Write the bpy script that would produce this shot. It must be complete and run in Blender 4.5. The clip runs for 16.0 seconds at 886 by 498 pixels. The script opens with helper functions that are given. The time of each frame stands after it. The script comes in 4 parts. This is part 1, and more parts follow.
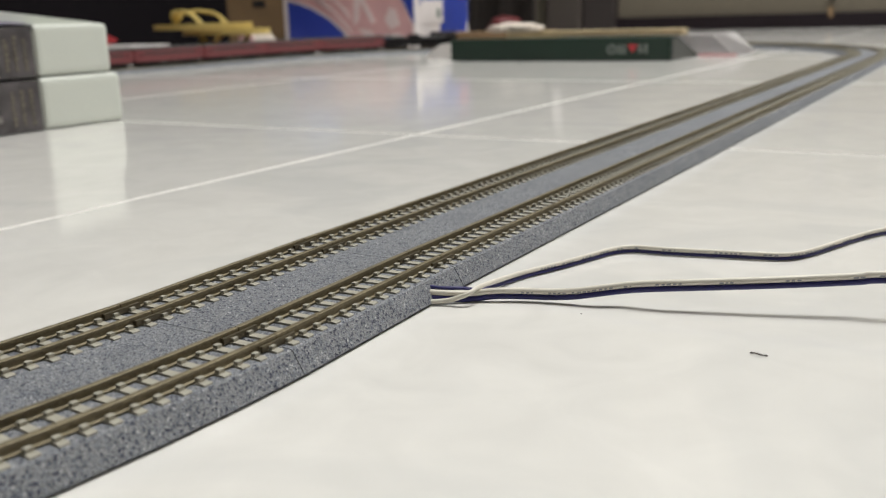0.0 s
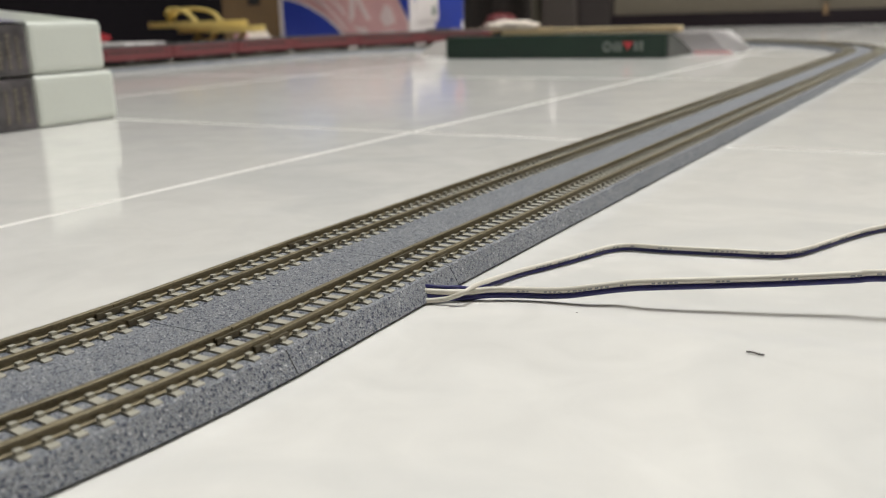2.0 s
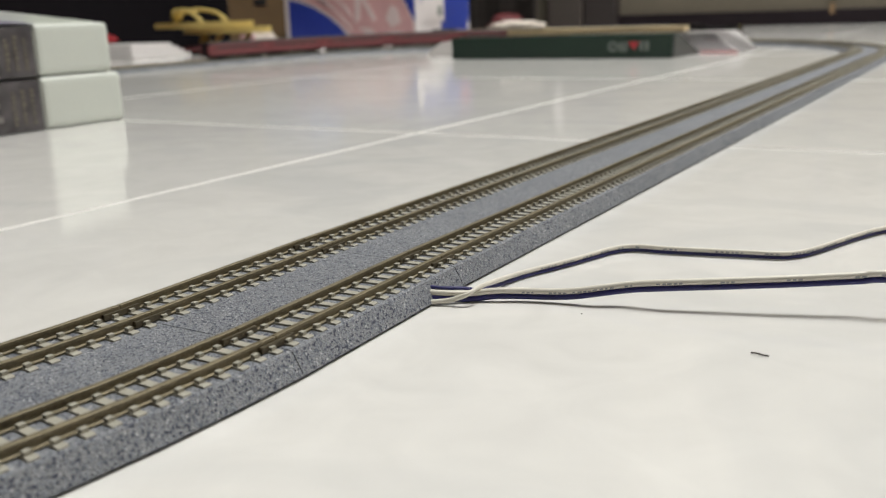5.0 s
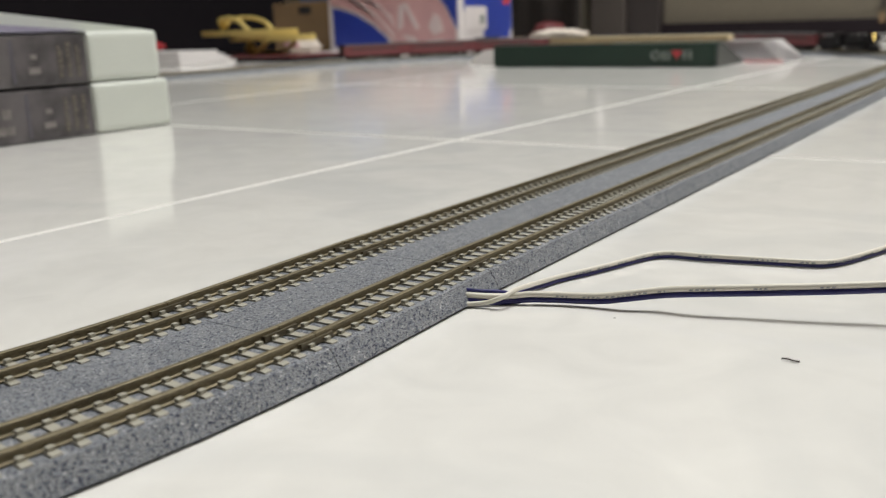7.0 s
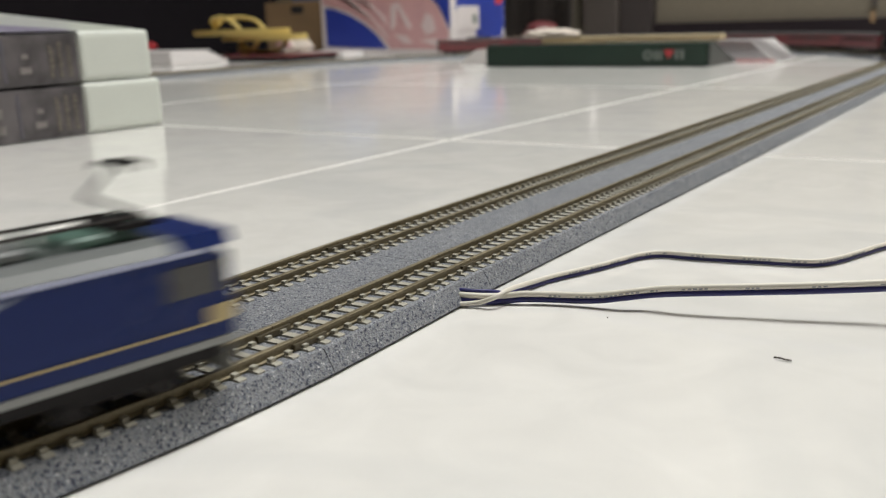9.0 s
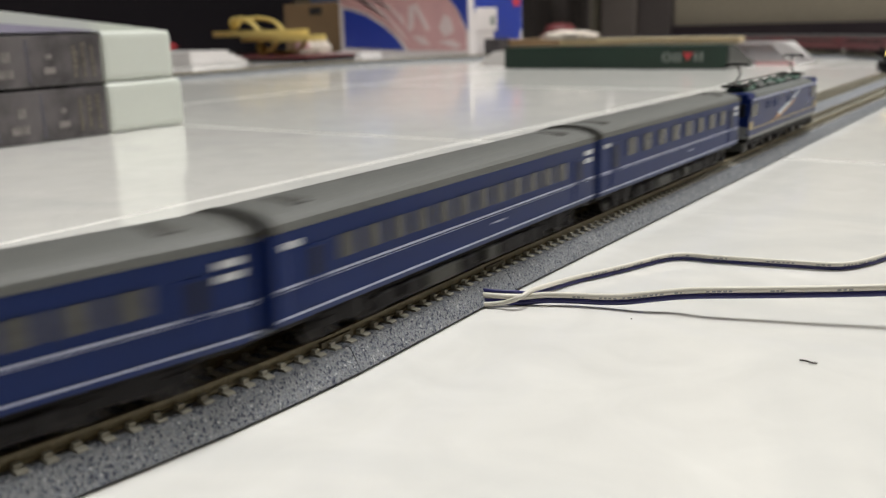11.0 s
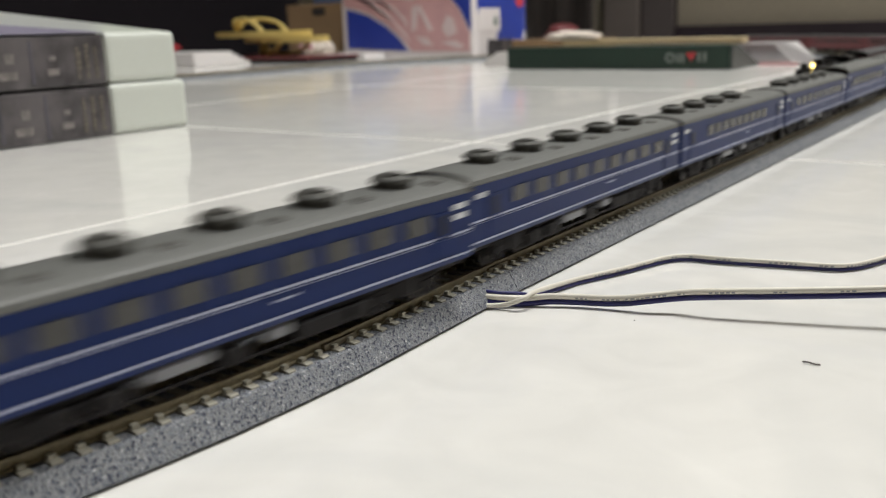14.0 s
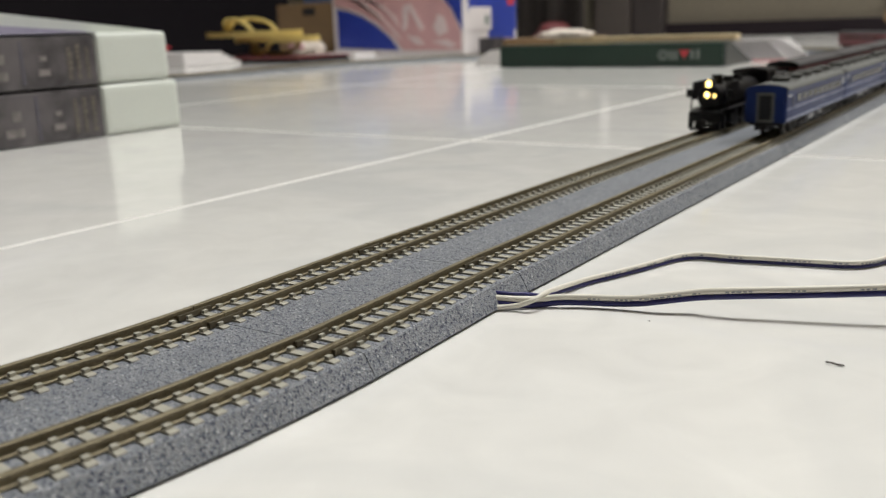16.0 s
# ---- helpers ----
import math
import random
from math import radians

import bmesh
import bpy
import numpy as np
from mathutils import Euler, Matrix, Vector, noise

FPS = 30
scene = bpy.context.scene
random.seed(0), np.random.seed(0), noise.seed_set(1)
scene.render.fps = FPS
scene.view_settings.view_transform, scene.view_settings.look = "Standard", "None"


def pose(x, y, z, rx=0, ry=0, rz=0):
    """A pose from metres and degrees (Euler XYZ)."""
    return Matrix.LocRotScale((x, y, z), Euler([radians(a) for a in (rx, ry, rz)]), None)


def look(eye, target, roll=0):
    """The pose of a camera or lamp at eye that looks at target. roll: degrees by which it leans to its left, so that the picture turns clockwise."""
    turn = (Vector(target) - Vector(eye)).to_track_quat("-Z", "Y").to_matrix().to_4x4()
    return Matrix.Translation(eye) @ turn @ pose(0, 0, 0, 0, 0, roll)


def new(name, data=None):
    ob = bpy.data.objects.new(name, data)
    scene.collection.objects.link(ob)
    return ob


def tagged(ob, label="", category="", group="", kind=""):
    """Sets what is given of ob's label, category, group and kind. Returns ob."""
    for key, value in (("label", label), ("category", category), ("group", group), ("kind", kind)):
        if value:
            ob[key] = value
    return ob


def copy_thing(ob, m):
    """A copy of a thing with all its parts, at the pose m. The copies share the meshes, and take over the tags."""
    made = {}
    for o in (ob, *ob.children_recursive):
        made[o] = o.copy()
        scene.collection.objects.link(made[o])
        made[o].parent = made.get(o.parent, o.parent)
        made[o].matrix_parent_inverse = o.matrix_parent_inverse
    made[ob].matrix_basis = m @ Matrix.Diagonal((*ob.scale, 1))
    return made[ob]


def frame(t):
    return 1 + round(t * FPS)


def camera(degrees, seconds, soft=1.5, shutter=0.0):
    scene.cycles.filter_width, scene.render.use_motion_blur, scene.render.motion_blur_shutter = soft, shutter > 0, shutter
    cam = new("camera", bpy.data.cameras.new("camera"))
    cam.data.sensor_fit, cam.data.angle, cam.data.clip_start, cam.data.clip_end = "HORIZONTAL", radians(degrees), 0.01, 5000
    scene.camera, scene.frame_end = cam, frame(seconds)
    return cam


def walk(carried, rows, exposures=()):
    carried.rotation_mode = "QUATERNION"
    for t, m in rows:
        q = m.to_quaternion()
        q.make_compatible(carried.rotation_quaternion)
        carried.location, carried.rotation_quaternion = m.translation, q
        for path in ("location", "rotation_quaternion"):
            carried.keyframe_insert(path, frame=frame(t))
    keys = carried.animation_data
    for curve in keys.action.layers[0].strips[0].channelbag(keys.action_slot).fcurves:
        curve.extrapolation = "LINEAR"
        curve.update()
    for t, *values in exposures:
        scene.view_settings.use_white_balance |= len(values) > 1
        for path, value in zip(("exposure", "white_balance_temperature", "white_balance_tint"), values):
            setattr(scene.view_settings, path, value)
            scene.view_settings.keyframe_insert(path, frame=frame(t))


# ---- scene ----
cam = camera(51.9, 16.0, soft=1.25, shutter=0.85)
cam.data.dof.use_dof, cam.data.dof.focus_distance, cam.data.dof.aperture_fstop = True, 0.205, 24.0
PATH = [
    (0, (0.11657, 0.08006, 0.06348), (-0.89054, 1.73592, -0.43034), -1.757),
    (0.5, (0.11634, 0.07999, 0.06346), (-0.89066, 1.73578, -0.43084), -1.732),
    (1, (0.11618, 0.08040, 0.06327), (-0.88841, 1.73700, -0.43317), -1.701),
    (1.5, (0.11621, 0.08074, 0.06353), (-0.88531, 1.73809, -0.43661), -1.788),
    (2, (0.11611, 0.08120, 0.06342), (-0.88268, 1.74047, -0.43579), -1.796),
    (2.5, (0.11642, 0.08109, 0.06375), (-0.88047, 1.74176, -0.43464), -1.797),
    (3, (0.11625, 0.08128, 0.06364), (-0.87913, 1.74291, -0.43456), -1.817),
    (5.5, (0.11693, 0.08029, 0.06385), (-0.90711, 1.72431, -0.43469), -2.047),
    (6, (0.11852, 0.07836, 0.06373), (-0.94120, 1.69942, -0.43543), -2.148),
    (6.5, (0.12006, 0.07613, 0.06408), (-0.98482, 1.66979, -0.42528), -2.213),
    (7, (0.11985, 0.07718, 0.06400), (-0.96630, 1.68668, -0.41534), -1.818),
    (7.5, (0.12034, 0.07804, 0.06421), (-0.93815, 1.70793, -0.40810), -1.659),
    (8, (0.12019, 0.07827, 0.06396), (-0.93279, 1.71266, -0.40506), -1.771),
    (8.5, (0.11983, 0.07784, 0.06408), (-0.93853, 1.70558, -0.41583), -1.877),
    (9, (0.11985, 0.07710, 0.06410), (-0.95307, 1.69503, -0.41666), -1.811),
    (9.5, (0.11973, 0.07587, 0.06429), (-0.96748, 1.68434, -0.41613), -1.853),
    (10, (0.11905, 0.07530, 0.06410), (-0.97893, 1.67710, -0.41410), -1.728),
    (12.5, (0.11864, 0.07487, 0.06445), (-0.98362, 1.67449, -0.41119), -1.610),
    (13, (0.11894, 0.07477, 0.06449), (-0.98560, 1.67305, -0.41036), -1.752),
    (13.5, (0.11881, 0.07535, 0.06441), (-0.98854, 1.67176, -0.41019), -1.750),
    (14, (0.11892, 0.07496, 0.06446), (-0.98847, 1.67111, -0.41092), -1.721),
    (14.5, (0.11892, 0.07478, 0.06421), (-0.98927, 1.66954, -0.41397), -1.695),
    (15, (0.11867, 0.07539, 0.06414), (-0.99065, 1.66791, -0.41885), -1.791),
    (15.5, (0.11693, 0.07583, 0.06363), (-0.98117, 1.67637, -0.41850), -1.876),
    (16, (0.11270, 0.07684, 0.06360), (-0.97832, 1.68365, -0.41369), -2.049),
]
walk(cam, [(t, look(eye, target, roll)) for t, eye, target, roll in PATH], [(0.0, 0.0), (8.5, 0.0), (9.5, 0.06), (12.5, 0.08), (14.5, 0.05), (15.5, 0.0), (16.0, 0.0)])
LAMP_WATTS = (41.0, 54.0)
# train fronts on their rings at 9.5 s and 16.0 s, in metres from the near straight's start, and metres a second
BLUE_FRONT, BLUE_SPEED = 0.080, 0.200
RED_FRONT, RED_SPEED = 0.330, 0.1085


# ---- light: two unseen ceiling lamps, the second added to even the brightness ----
world = bpy.data.worlds.new("world")
scene.world = world
world.use_nodes = True
world.node_tree.nodes["Background"].inputs[0].default_value = (0.9, 0.92, 1.0, 1)
world.node_tree.nodes["Background"].inputs[1].default_value = 0.02

LAMP_PLACES = ((1.10, 1.85), (0.10, 1.15))
for (lx, ly), watts in zip(LAMP_PLACES, LAMP_WATTS):
    lamp_data = bpy.data.lights.new("unseen_ceiling_lamp", "AREA")
    lamp_data.shape, lamp_data.size, lamp_data.size_y = "RECTANGLE", 0.8, 0.35
    lamp_data.energy, lamp_data.color = watts, (0.985, 0.985, 0.955)
    lamp = new("unseen_ceiling_lamp", lamp_data)
    lamp.matrix_world = pose(lx, ly, 2.50, 0, 0, 90)


# ---- materials ----
def mat(name, color, rough=0.5, metal=0.0, vary=0.12, scale=60.0, fine=900.0, bump=0.0, coat=0.0, second=None, mix=0.0, spread=0.0, spec=0.5):
    """Principled surface: broad and fine variation of the colour, fine relief, and optional blotches of a second colour."""
    m = bpy.data.materials.new(name)
    m.use_nodes = True
    nt = m.node_tree
    b = nt.nodes["Principled BSDF"]
    co = nt.nodes.new("ShaderNodeTexCoord")
    broad = nt.nodes.new("ShaderNodeTexNoise")
    broad.inputs["Scale"].default_value, broad.inputs["Detail"].default_value = scale, 4
    small = nt.nodes.new("ShaderNodeTexNoise")
    small.inputs["Scale"].default_value, small.inputs["Detail"].default_value = fine, 3
    nt.links.new(co.outputs["Object"], broad.inputs["Vector"])
    nt.links.new(co.outputs["Object"], small.inputs["Vector"])
    add = nt.nodes.new("ShaderNodeMath")
    add.operation = "ADD"
    nt.links.new(broad.outputs["Fac"], add.inputs[0])
    nt.links.new(small.outputs["Fac"], add.inputs[1])
    span = nt.nodes.new("ShaderNodeMapRange")
    span.inputs["From Min"].default_value, span.inputs["From Max"].default_value = 0.6, 1.4
    span.inputs["To Min"].default_value, span.inputs["To Max"].default_value = 1 - vary, 1 + vary
    nt.links.new(add.outputs[0], span.inputs["Value"])
    tint = nt.nodes.new("ShaderNodeMix")
    tint.data_type, tint.blend_type = "RGBA", "MULTIPLY"
    tint.inputs["Factor"].default_value = 1
    tint.inputs["A"].default_value = (*color, 1)
    nt.links.new(span.outputs[0], tint.inputs["B"])
    out = tint.outputs["Result"]
    if second:
        ramp = nt.nodes.new("ShaderNodeMapRange")
        ramp.inputs["From Min"].default_value, ramp.inputs["From Max"].default_value = 0.55 - spread, 0.65
        ramp.inputs["To Max"].default_value = mix
        nt.links.new(broad.outputs["Fac"], ramp.inputs["Value"])
        two = nt.nodes.new("ShaderNodeMix")
        two.data_type = "RGBA"
        nt.links.new(ramp.outputs[0], two.inputs["Factor"])
        nt.links.new(out, two.inputs["A"])
        two.inputs["B"].default_value = (*second, 1)
        out = two.outputs["Result"]
    nt.links.new(out, b.inputs["Base Color"])
    wear = nt.nodes.new("ShaderNodeMapRange")
    wear.inputs["To Min"].default_value, wear.inputs["To Max"].default_value = rough * 0.8, min(1, rough * 1.2)
    nt.links.new(broad.outputs["Fac"], wear.inputs["Value"])
    nt.links.new(wear.outputs[0], b.inputs["Roughness"])
    b.inputs["Metallic"].default_value = metal
    b.inputs["Specular IOR Level"].default_value = spec
    b.inputs["Coat Weight"].default_value = coat
    if bump:
        rel = nt.nodes.new("ShaderNodeBump")
        rel.inputs["Strength"].default_value, rel.inputs["Distance"].default_value = bump, 0.6 / fine
        nt.links.new(small.outputs["Fac"], rel.inputs["Height"])
        nt.links.new(rel.outputs[0], b.inputs["Normal"])
    return m


def glow(name, color, strength):
    m = bpy.data.materials.new(name)
    m.use_nodes = True
    b = m.node_tree.nodes["Principled BSDF"]
    b.inputs["Base Color"].default_value = (*color, 1)
    b.inputs["Emission Color"].default_value = (*color, 1)
    b.inputs["Emission Strength"].default_value = strength
    return m


def clear(name, color, rough=0.08):
    m = bpy.data.materials.new(name)
    m.use_nodes = True
    b = m.node_tree.nodes["Principled BSDF"]
    b.inputs["Base Color"].default_value = (*color, 1)
    b.inputs["Roughness"].default_value = rough
    b.inputs["Transmission Weight"].default_value = 0.85
    b.inputs["IOR"].default_value = 1.2
    return m


def tile_material():
    """Glazed white ceramic with cloudy grey veining, different on each tile."""
    m = mat("glazed_tile", (0.80, 0.785, 0.755), 0.10, vary=0.075, scale=13, fine=48, second=(0.62, 0.62, 0.61), mix=0.46, spread=0.06)
    nt = m.node_tree
    b = nt.nodes["Principled BSDF"]
    co = nt.nodes["Texture Coordinate"]
    info = nt.nodes.new("ShaderNodeObjectInfo")
    shift = nt.nodes.new("ShaderNodeVectorMath")
    shift.operation = "MULTIPLY_ADD"
    shift.inputs[1].default_value = (1, 1, 1)
    jump = nt.nodes.new("ShaderNodeVectorMath")
    jump.operation = "SCALE"
    jump.inputs[0].default_value = (31, 17, 53)
    nt.links.new(info.outputs["Random"], jump.inputs["Scale"])
    nt.links.new(co.outputs["Object"], shift.inputs[0])
    nt.links.new(jump.outputs[0], shift.inputs[2])
    for n in nt.nodes:
        if n.bl_idname == "ShaderNodeTexNoise":
            nt.links.new(shift.outputs[0], n.inputs["Vector"])
            n.inputs["Distortion"].default_value = 1.2
    waves = nt.nodes.new("ShaderNodeTexNoise")
    waves.inputs["Scale"].default_value = 14
    nt.links.new(shift.outputs[0], waves.inputs["Vector"])
    rel = nt.nodes.new("ShaderNodeBump")
    rel.inputs["Strength"].default_value, rel.inputs["Distance"].default_value = 0.22, 0.0010
    nt.links.new(waves.outputs["Fac"], rel.inputs["Height"])
    nt.links.new(rel.outputs[0], b.inputs["Normal"])
    return m


def ballast_material():
    """Moulded grey plastic ballast with dark blue and white flecks."""
    m = bpy.data.materials.new("ballast")
    m.use_nodes = True
    nt = m.node_tree
    b = nt.nodes["Principled BSDF"]
    co = nt.nodes.new("ShaderNodeTexCoord")
    grain = nt.nodes.new("ShaderNodeTexVoronoi")
    grain.inputs["Scale"].default_value = 2700
    nt.links.new(co.outputs["Object"], grain.inputs["Vector"])
    pick = nt.nodes.new("ShaderNodeSeparateColor")
    nt.links.new(grain.outputs["Color"], pick.inputs[0])
    ramp = nt.nodes.new("ShaderNodeValToRGB")
    e = ramp.color_ramp
    e.interpolation = "CONSTANT"
    e.elements[0].position, e.elements[0].color = 0.0, (0.034, 0.039, 0.068, 1)
    e.elements[1].position, e.elements[1].color = 0.13, (0.125, 0.135, 0.165, 1)
    for at, c in ((0.26, (0.205, 0.215, 0.23)), (0.55, (0.26, 0.266, 0.28)), (0.78, (0.20, 0.215, 0.245)), (0.975, (0.46, 0.46, 0.48))):
        e.elements.new(at).color = (*c, 1)
    nt.links.new(pick.outputs[0], ramp.inputs[0])
    broad = nt.nodes.new("ShaderNodeTexNoise")
    broad.inputs["Scale"].default_value = 70
    nt.links.new(co.outputs["Object"], broad.inputs["Vector"])
    span = nt.nodes.new("ShaderNodeMapRange")
    span.inputs["To Min"].default_value, span.inputs["To Max"].default_value = 0.8, 1.2
    nt.links.new(broad.outputs["Fac"], span.inputs["Value"])
    tint = nt.nodes.new("ShaderNodeMix")
    tint.data_type, tint.blend_type = "RGBA", "MULTIPLY"
    tint.inputs["Factor"].default_value = 1
    nt.links.new(ramp.outputs[0], tint.inputs["A"])
    nt.links.new(span.outputs[0], tint.inputs["B"])
    nt.links.new(tint.outputs["Result"], b.inputs["Base Color"])
    b.inputs["Roughness"].default_value = 0.62
    rel = nt.nodes.new("ShaderNodeBump")
    rel.inputs["Strength"].default_value, rel.inputs["Distance"].default_value = 0.7, 0.0003
    nt.links.new(grain.outputs["Distance"], rel.inputs["Height"])
    nt.links.new(rel.outputs[0], b.inputs["Normal"])
    return m


TILE = tile_material()
BALLAST = ballast_material()
GROUT = mat("grout", (0.73, 0.715, 0.69), 0.7, vary=0.1, scale=12, fine=500, bump=0.2)
RAIL = mat("weathered_rail", (0.205, 0.172, 0.110), 0.50, 0.40, 0.30, 90, 1500, spec=0.35)
JOINER = mat("rail_joiner", (0.17, 0.145, 0.10), 0.45, 0.6, 0.15, 200, 1500)
CONCRETE = mat("concrete_tie", (0.38, 0.36, 0.30), 0.7, vary=0.14, scale=150, fine=1800, bump=0.15)
BLACK = mat("black_plastic", (0.022, 0.020, 0.022), 0.5, vary=0.2, scale=120, fine=1200)
UNDER = mat("underframe_black", (0.012, 0.010, 0.011), 0.6, spec=0.25, vary=0.3, scale=200, fine=1500, bump=0.1)
BLUE = mat("coach_blue", (0.006, 0.021, 0.112), 0.36, vary=0.10, scale=60, fine=700, spec=0.22)
LOCO_BLUE = mat("loco_blue", (0.006, 0.019, 0.112), 0.28, vary=0.10, scale=60, fine=700, spec=0.27)
ROOF = mat("roof_grey", (0.118, 0.120, 0.114), 0.6, vary=0.12, scale=90, fine=1200, bump=0.08)
LOCO_ROOF = mat("loco_roof_grey", (0.15, 0.16, 0.16), 0.4, vary=0.1, scale=90, fine=1000)
DOME = mat("vent_grey", (0.060, 0.058, 0.052), 0.65, vary=0.2, scale=200, fine=1500)
GREEN_GEAR = mat("insulator_green", (0.12, 0.22, 0.18), 0.4, vary=0.2, scale=300, fine=1500)
LINE = mat("silver_line", (0.43, 0.46, 0.62), 0.35, vary=0.06, scale=200, fine=900)
GOLD = mat("gold_line", (0.52, 0.41, 0.21), 0.35, 0.2, 0.1, 200, 900)
SILVER = mat("silver_band", (0.27, 0.275, 0.27), 0.4, 0.2, 0.1, 200, 900)
GLASS = mat("window_glass", (0.064, 0.063, 0.064), 0.2, vary=0.25, scale=120, fine=900)
DARK_GLASS = mat("dark_glass", (0.010, 0.010, 0.014), 0.3, spec=0.25, vary=0.2, scale=120, fine=900)
MARKING = mat("white_marking", (0.75, 0.76, 0.78), 0.5, vary=0.06, scale=200, fine=900)
ORANGE = mat("orange_streak", (0.58, 0.33, 0.15), 0.4, vary=0.12, scale=300, fine=900)
ICE = mat("pale_streak", (0.60, 0.66, 0.74), 0.4, vary=0.12, scale=300, fine=900)
TANK = mat("pale_tank_grey", (0.24, 0.24, 0.26), 0.45, vary=0.12, scale=150, fine=900)
STEEL = mat("wheel_steel", (0.045, 0.040, 0.038), 0.5, 0.5, 0.15, 200, 1200)
MAROON = mat("maroon_coach", (0.155, 0.038, 0.042), 0.4, vary=0.12, scale=60, fine=800)
MAROON_ROOF = mat("dark_coach_roof", (0.050, 0.046, 0.048), 0.65, vary=0.15, scale=90, fine=900)
STEAM = mat("loco_black", (0.006, 0.005, 0.006), 0.5, spec=0.25, vary=0.2, scale=150, fine=1200)
HEADLIGHT = glow("headlight", (1.0, 0.72, 0.22), 6)
WIRE_WHITE = mat("white_insulation", (0.74, 0.70, 0.62), 0.42, vary=0.05, scale=90, fine=700)
WIRE_BLUE = mat("blue_insulation", (0.022, 0.022, 0.13), 0.38, vary=0.1, scale=90, fine=700)
PRINT = mat("faint_print", (0.28, 0.28, 0.30), 0.6, vary=0.1)
BOX_WHITE = mat("pale_case", (0.61, 0.635, 0.585), 0.5, vary=0.04, scale=20, fine=500)
SLEEVE = mat("printed_sleeve", (0.075, 0.068, 0.072), 0.22, vary=0.5, scale=28, fine=160, second=(0.17, 0.155, 0.16), mix=0.5, spread=0.05)
SLEEVE_INK = mat("sleeve_ink", (0.15, 0.13, 0.10), 0.4, vary=0.3, scale=80, fine=500)
SLEEVE_PALE = mat("sleeve_pale_ink", (0.20, 0.18, 0.175), 0.3, vary=0.5, scale=120, fine=400)
SLEEVE_DIM = mat("sleeve_dim_ink", (0.085, 0.08, 0.10), 0.3, vary=0.4, scale=60, fine=300)
SLEEVE_TOP = mat("lilac_sleeve_top", (0.30, 0.28, 0.38), 0.3, vary=0.1, scale=20, fine=300)
GREEN_BOX = mat("green_card", (0.012, 0.032, 0.022), 0.35, vary=0.15, scale=25, fine=400)
GREEN_END = mat("dull_green_end", (0.075, 0.08, 0.075), 0.5, vary=0.15, scale=40, fine=500)
RED_INK = mat("red_ink", (0.55, 0.045, 0.055), 0.45, vary=0.08, scale=30, fine=400)
PALE_INK = mat("pale_ink", (0.22, 0.25, 0.23), 0.45, vary=0.08, scale=40, fine=400)
PINK_INK = mat("faded_red_ink", (0.60, 0.35, 0.355), 0.45, vary=0.12, scale=30, fine=300)
FADED = mat("pale_pink_ink", (0.68, 0.56, 0.56), 0.45, vary=0.10, scale=30, fine=300)
CARD_WHITE = mat("white_card", (0.72, 0.67, 0.67), 0.5, vary=0.05, scale=25, fine=400)
INK_BLUE = mat("royal_blue_ink", (0.020, 0.045, 0.33), 0.4, vary=0.1, scale=25, fine=400)
BLUE_CARD = mat("dull_blue_card", (0.09, 0.14, 0.28), 0.6, vary=0.12, scale=25, fine=300)
CARD = mat("brown_cardboard", (0.23, 0.145, 0.075), 0.75, vary=0.12, scale=25, fine=300, bump=0.1)
YELLOW = mat("yellow_foam", (0.56, 0.42, 0.13), 0.6, vary=0.12, scale=40, fine=400, bump=0.1)
CREAM = mat("cream_wood", (0.62, 0.50, 0.30), 0.55, vary=0.12, scale=30, fine=250)
CLOTH = mat("white_cloth", (0.68, 0.60, 0.53), 0.85, vary=0.08, scale=60, fine=600, bump=0.3)
RED_CLOTH = mat("red_cloth", (0.50, 0.04, 0.05), 0.8, vary=0.15, scale=50, fine=500, bump=0.3)
PAPER = mat("white_paper", (0.76, 0.73, 0.72), 0.6, vary=0.06, scale=30, fine=400)
TRAY = clear("clear_plastic", (0.78, 0.76, 0.78), 0.28)
FURN = mat("black_upholstery", (0.0055, 0.004, 0.006), 0.8, spec=0.15, vary=0.25, scale=9, fine=200, bump=0.15)
CURTAIN = mat("brown_curtain", (0.040, 0.031, 0.029), 0.9, vary=0.2, scale=8, fine=260, bump=0.2)
JAMB = mat("dark_jamb", (0.034, 0.026, 0.025), 0.6, vary=0.15, scale=8, fine=150)
POST = mat("taupe_paint", (0.066, 0.053, 0.047), 0.6, vary=0.1, scale=8, fine=120)
WALL = mat("beige_wall", (0.160, 0.137, 0.102), 0.8, vary=0.10, scale=2.5, fine=70, bump=0.08)
CEIL = mat("white_ceiling", (0.80, 0.79, 0.76), 0.9, vary=0.04, scale=2, fine=60)
SKIRT = mat("dark_skirting", (0.016, 0.011, 0.014), 0.5, spec=0.2, vary=0.15, scale=10, fine=150)
SPLINTER = mat("dark_splinter", (0.045, 0.028, 0.022), 0.6, vary=0.3, scale=400, fine=2000)


# ---- mesh helpers ----
def part(name, bm, material, parent=None, label=""):
    me = bpy.data.meshes.new(name)
    bm.normal_update()
    bm.to_mesh(me)
    bm.free()
    me.materials.append(material)
    ob = new(name, me)
    if parent:
        ob.parent = parent
    if label:
        ob["label"] = label
    return ob


def box(bm, x0, x1, y0, y1, z0, z1, m=None):
    vs = [bm.verts.new((x, y, z)) for x in (x0, x1) for y in (y0, y1) for z in (z0, z1)]
    if m:
        for v in vs:
            v.co = m @ v.co
    for f in ((0, 1, 3, 2), (4, 6, 7, 5), (0, 4, 5, 1), (2, 3, 7, 6), (0, 2, 6, 4), (1, 5, 7, 3)):
        bm.faces.new([vs[i] for i in f])
    return bm


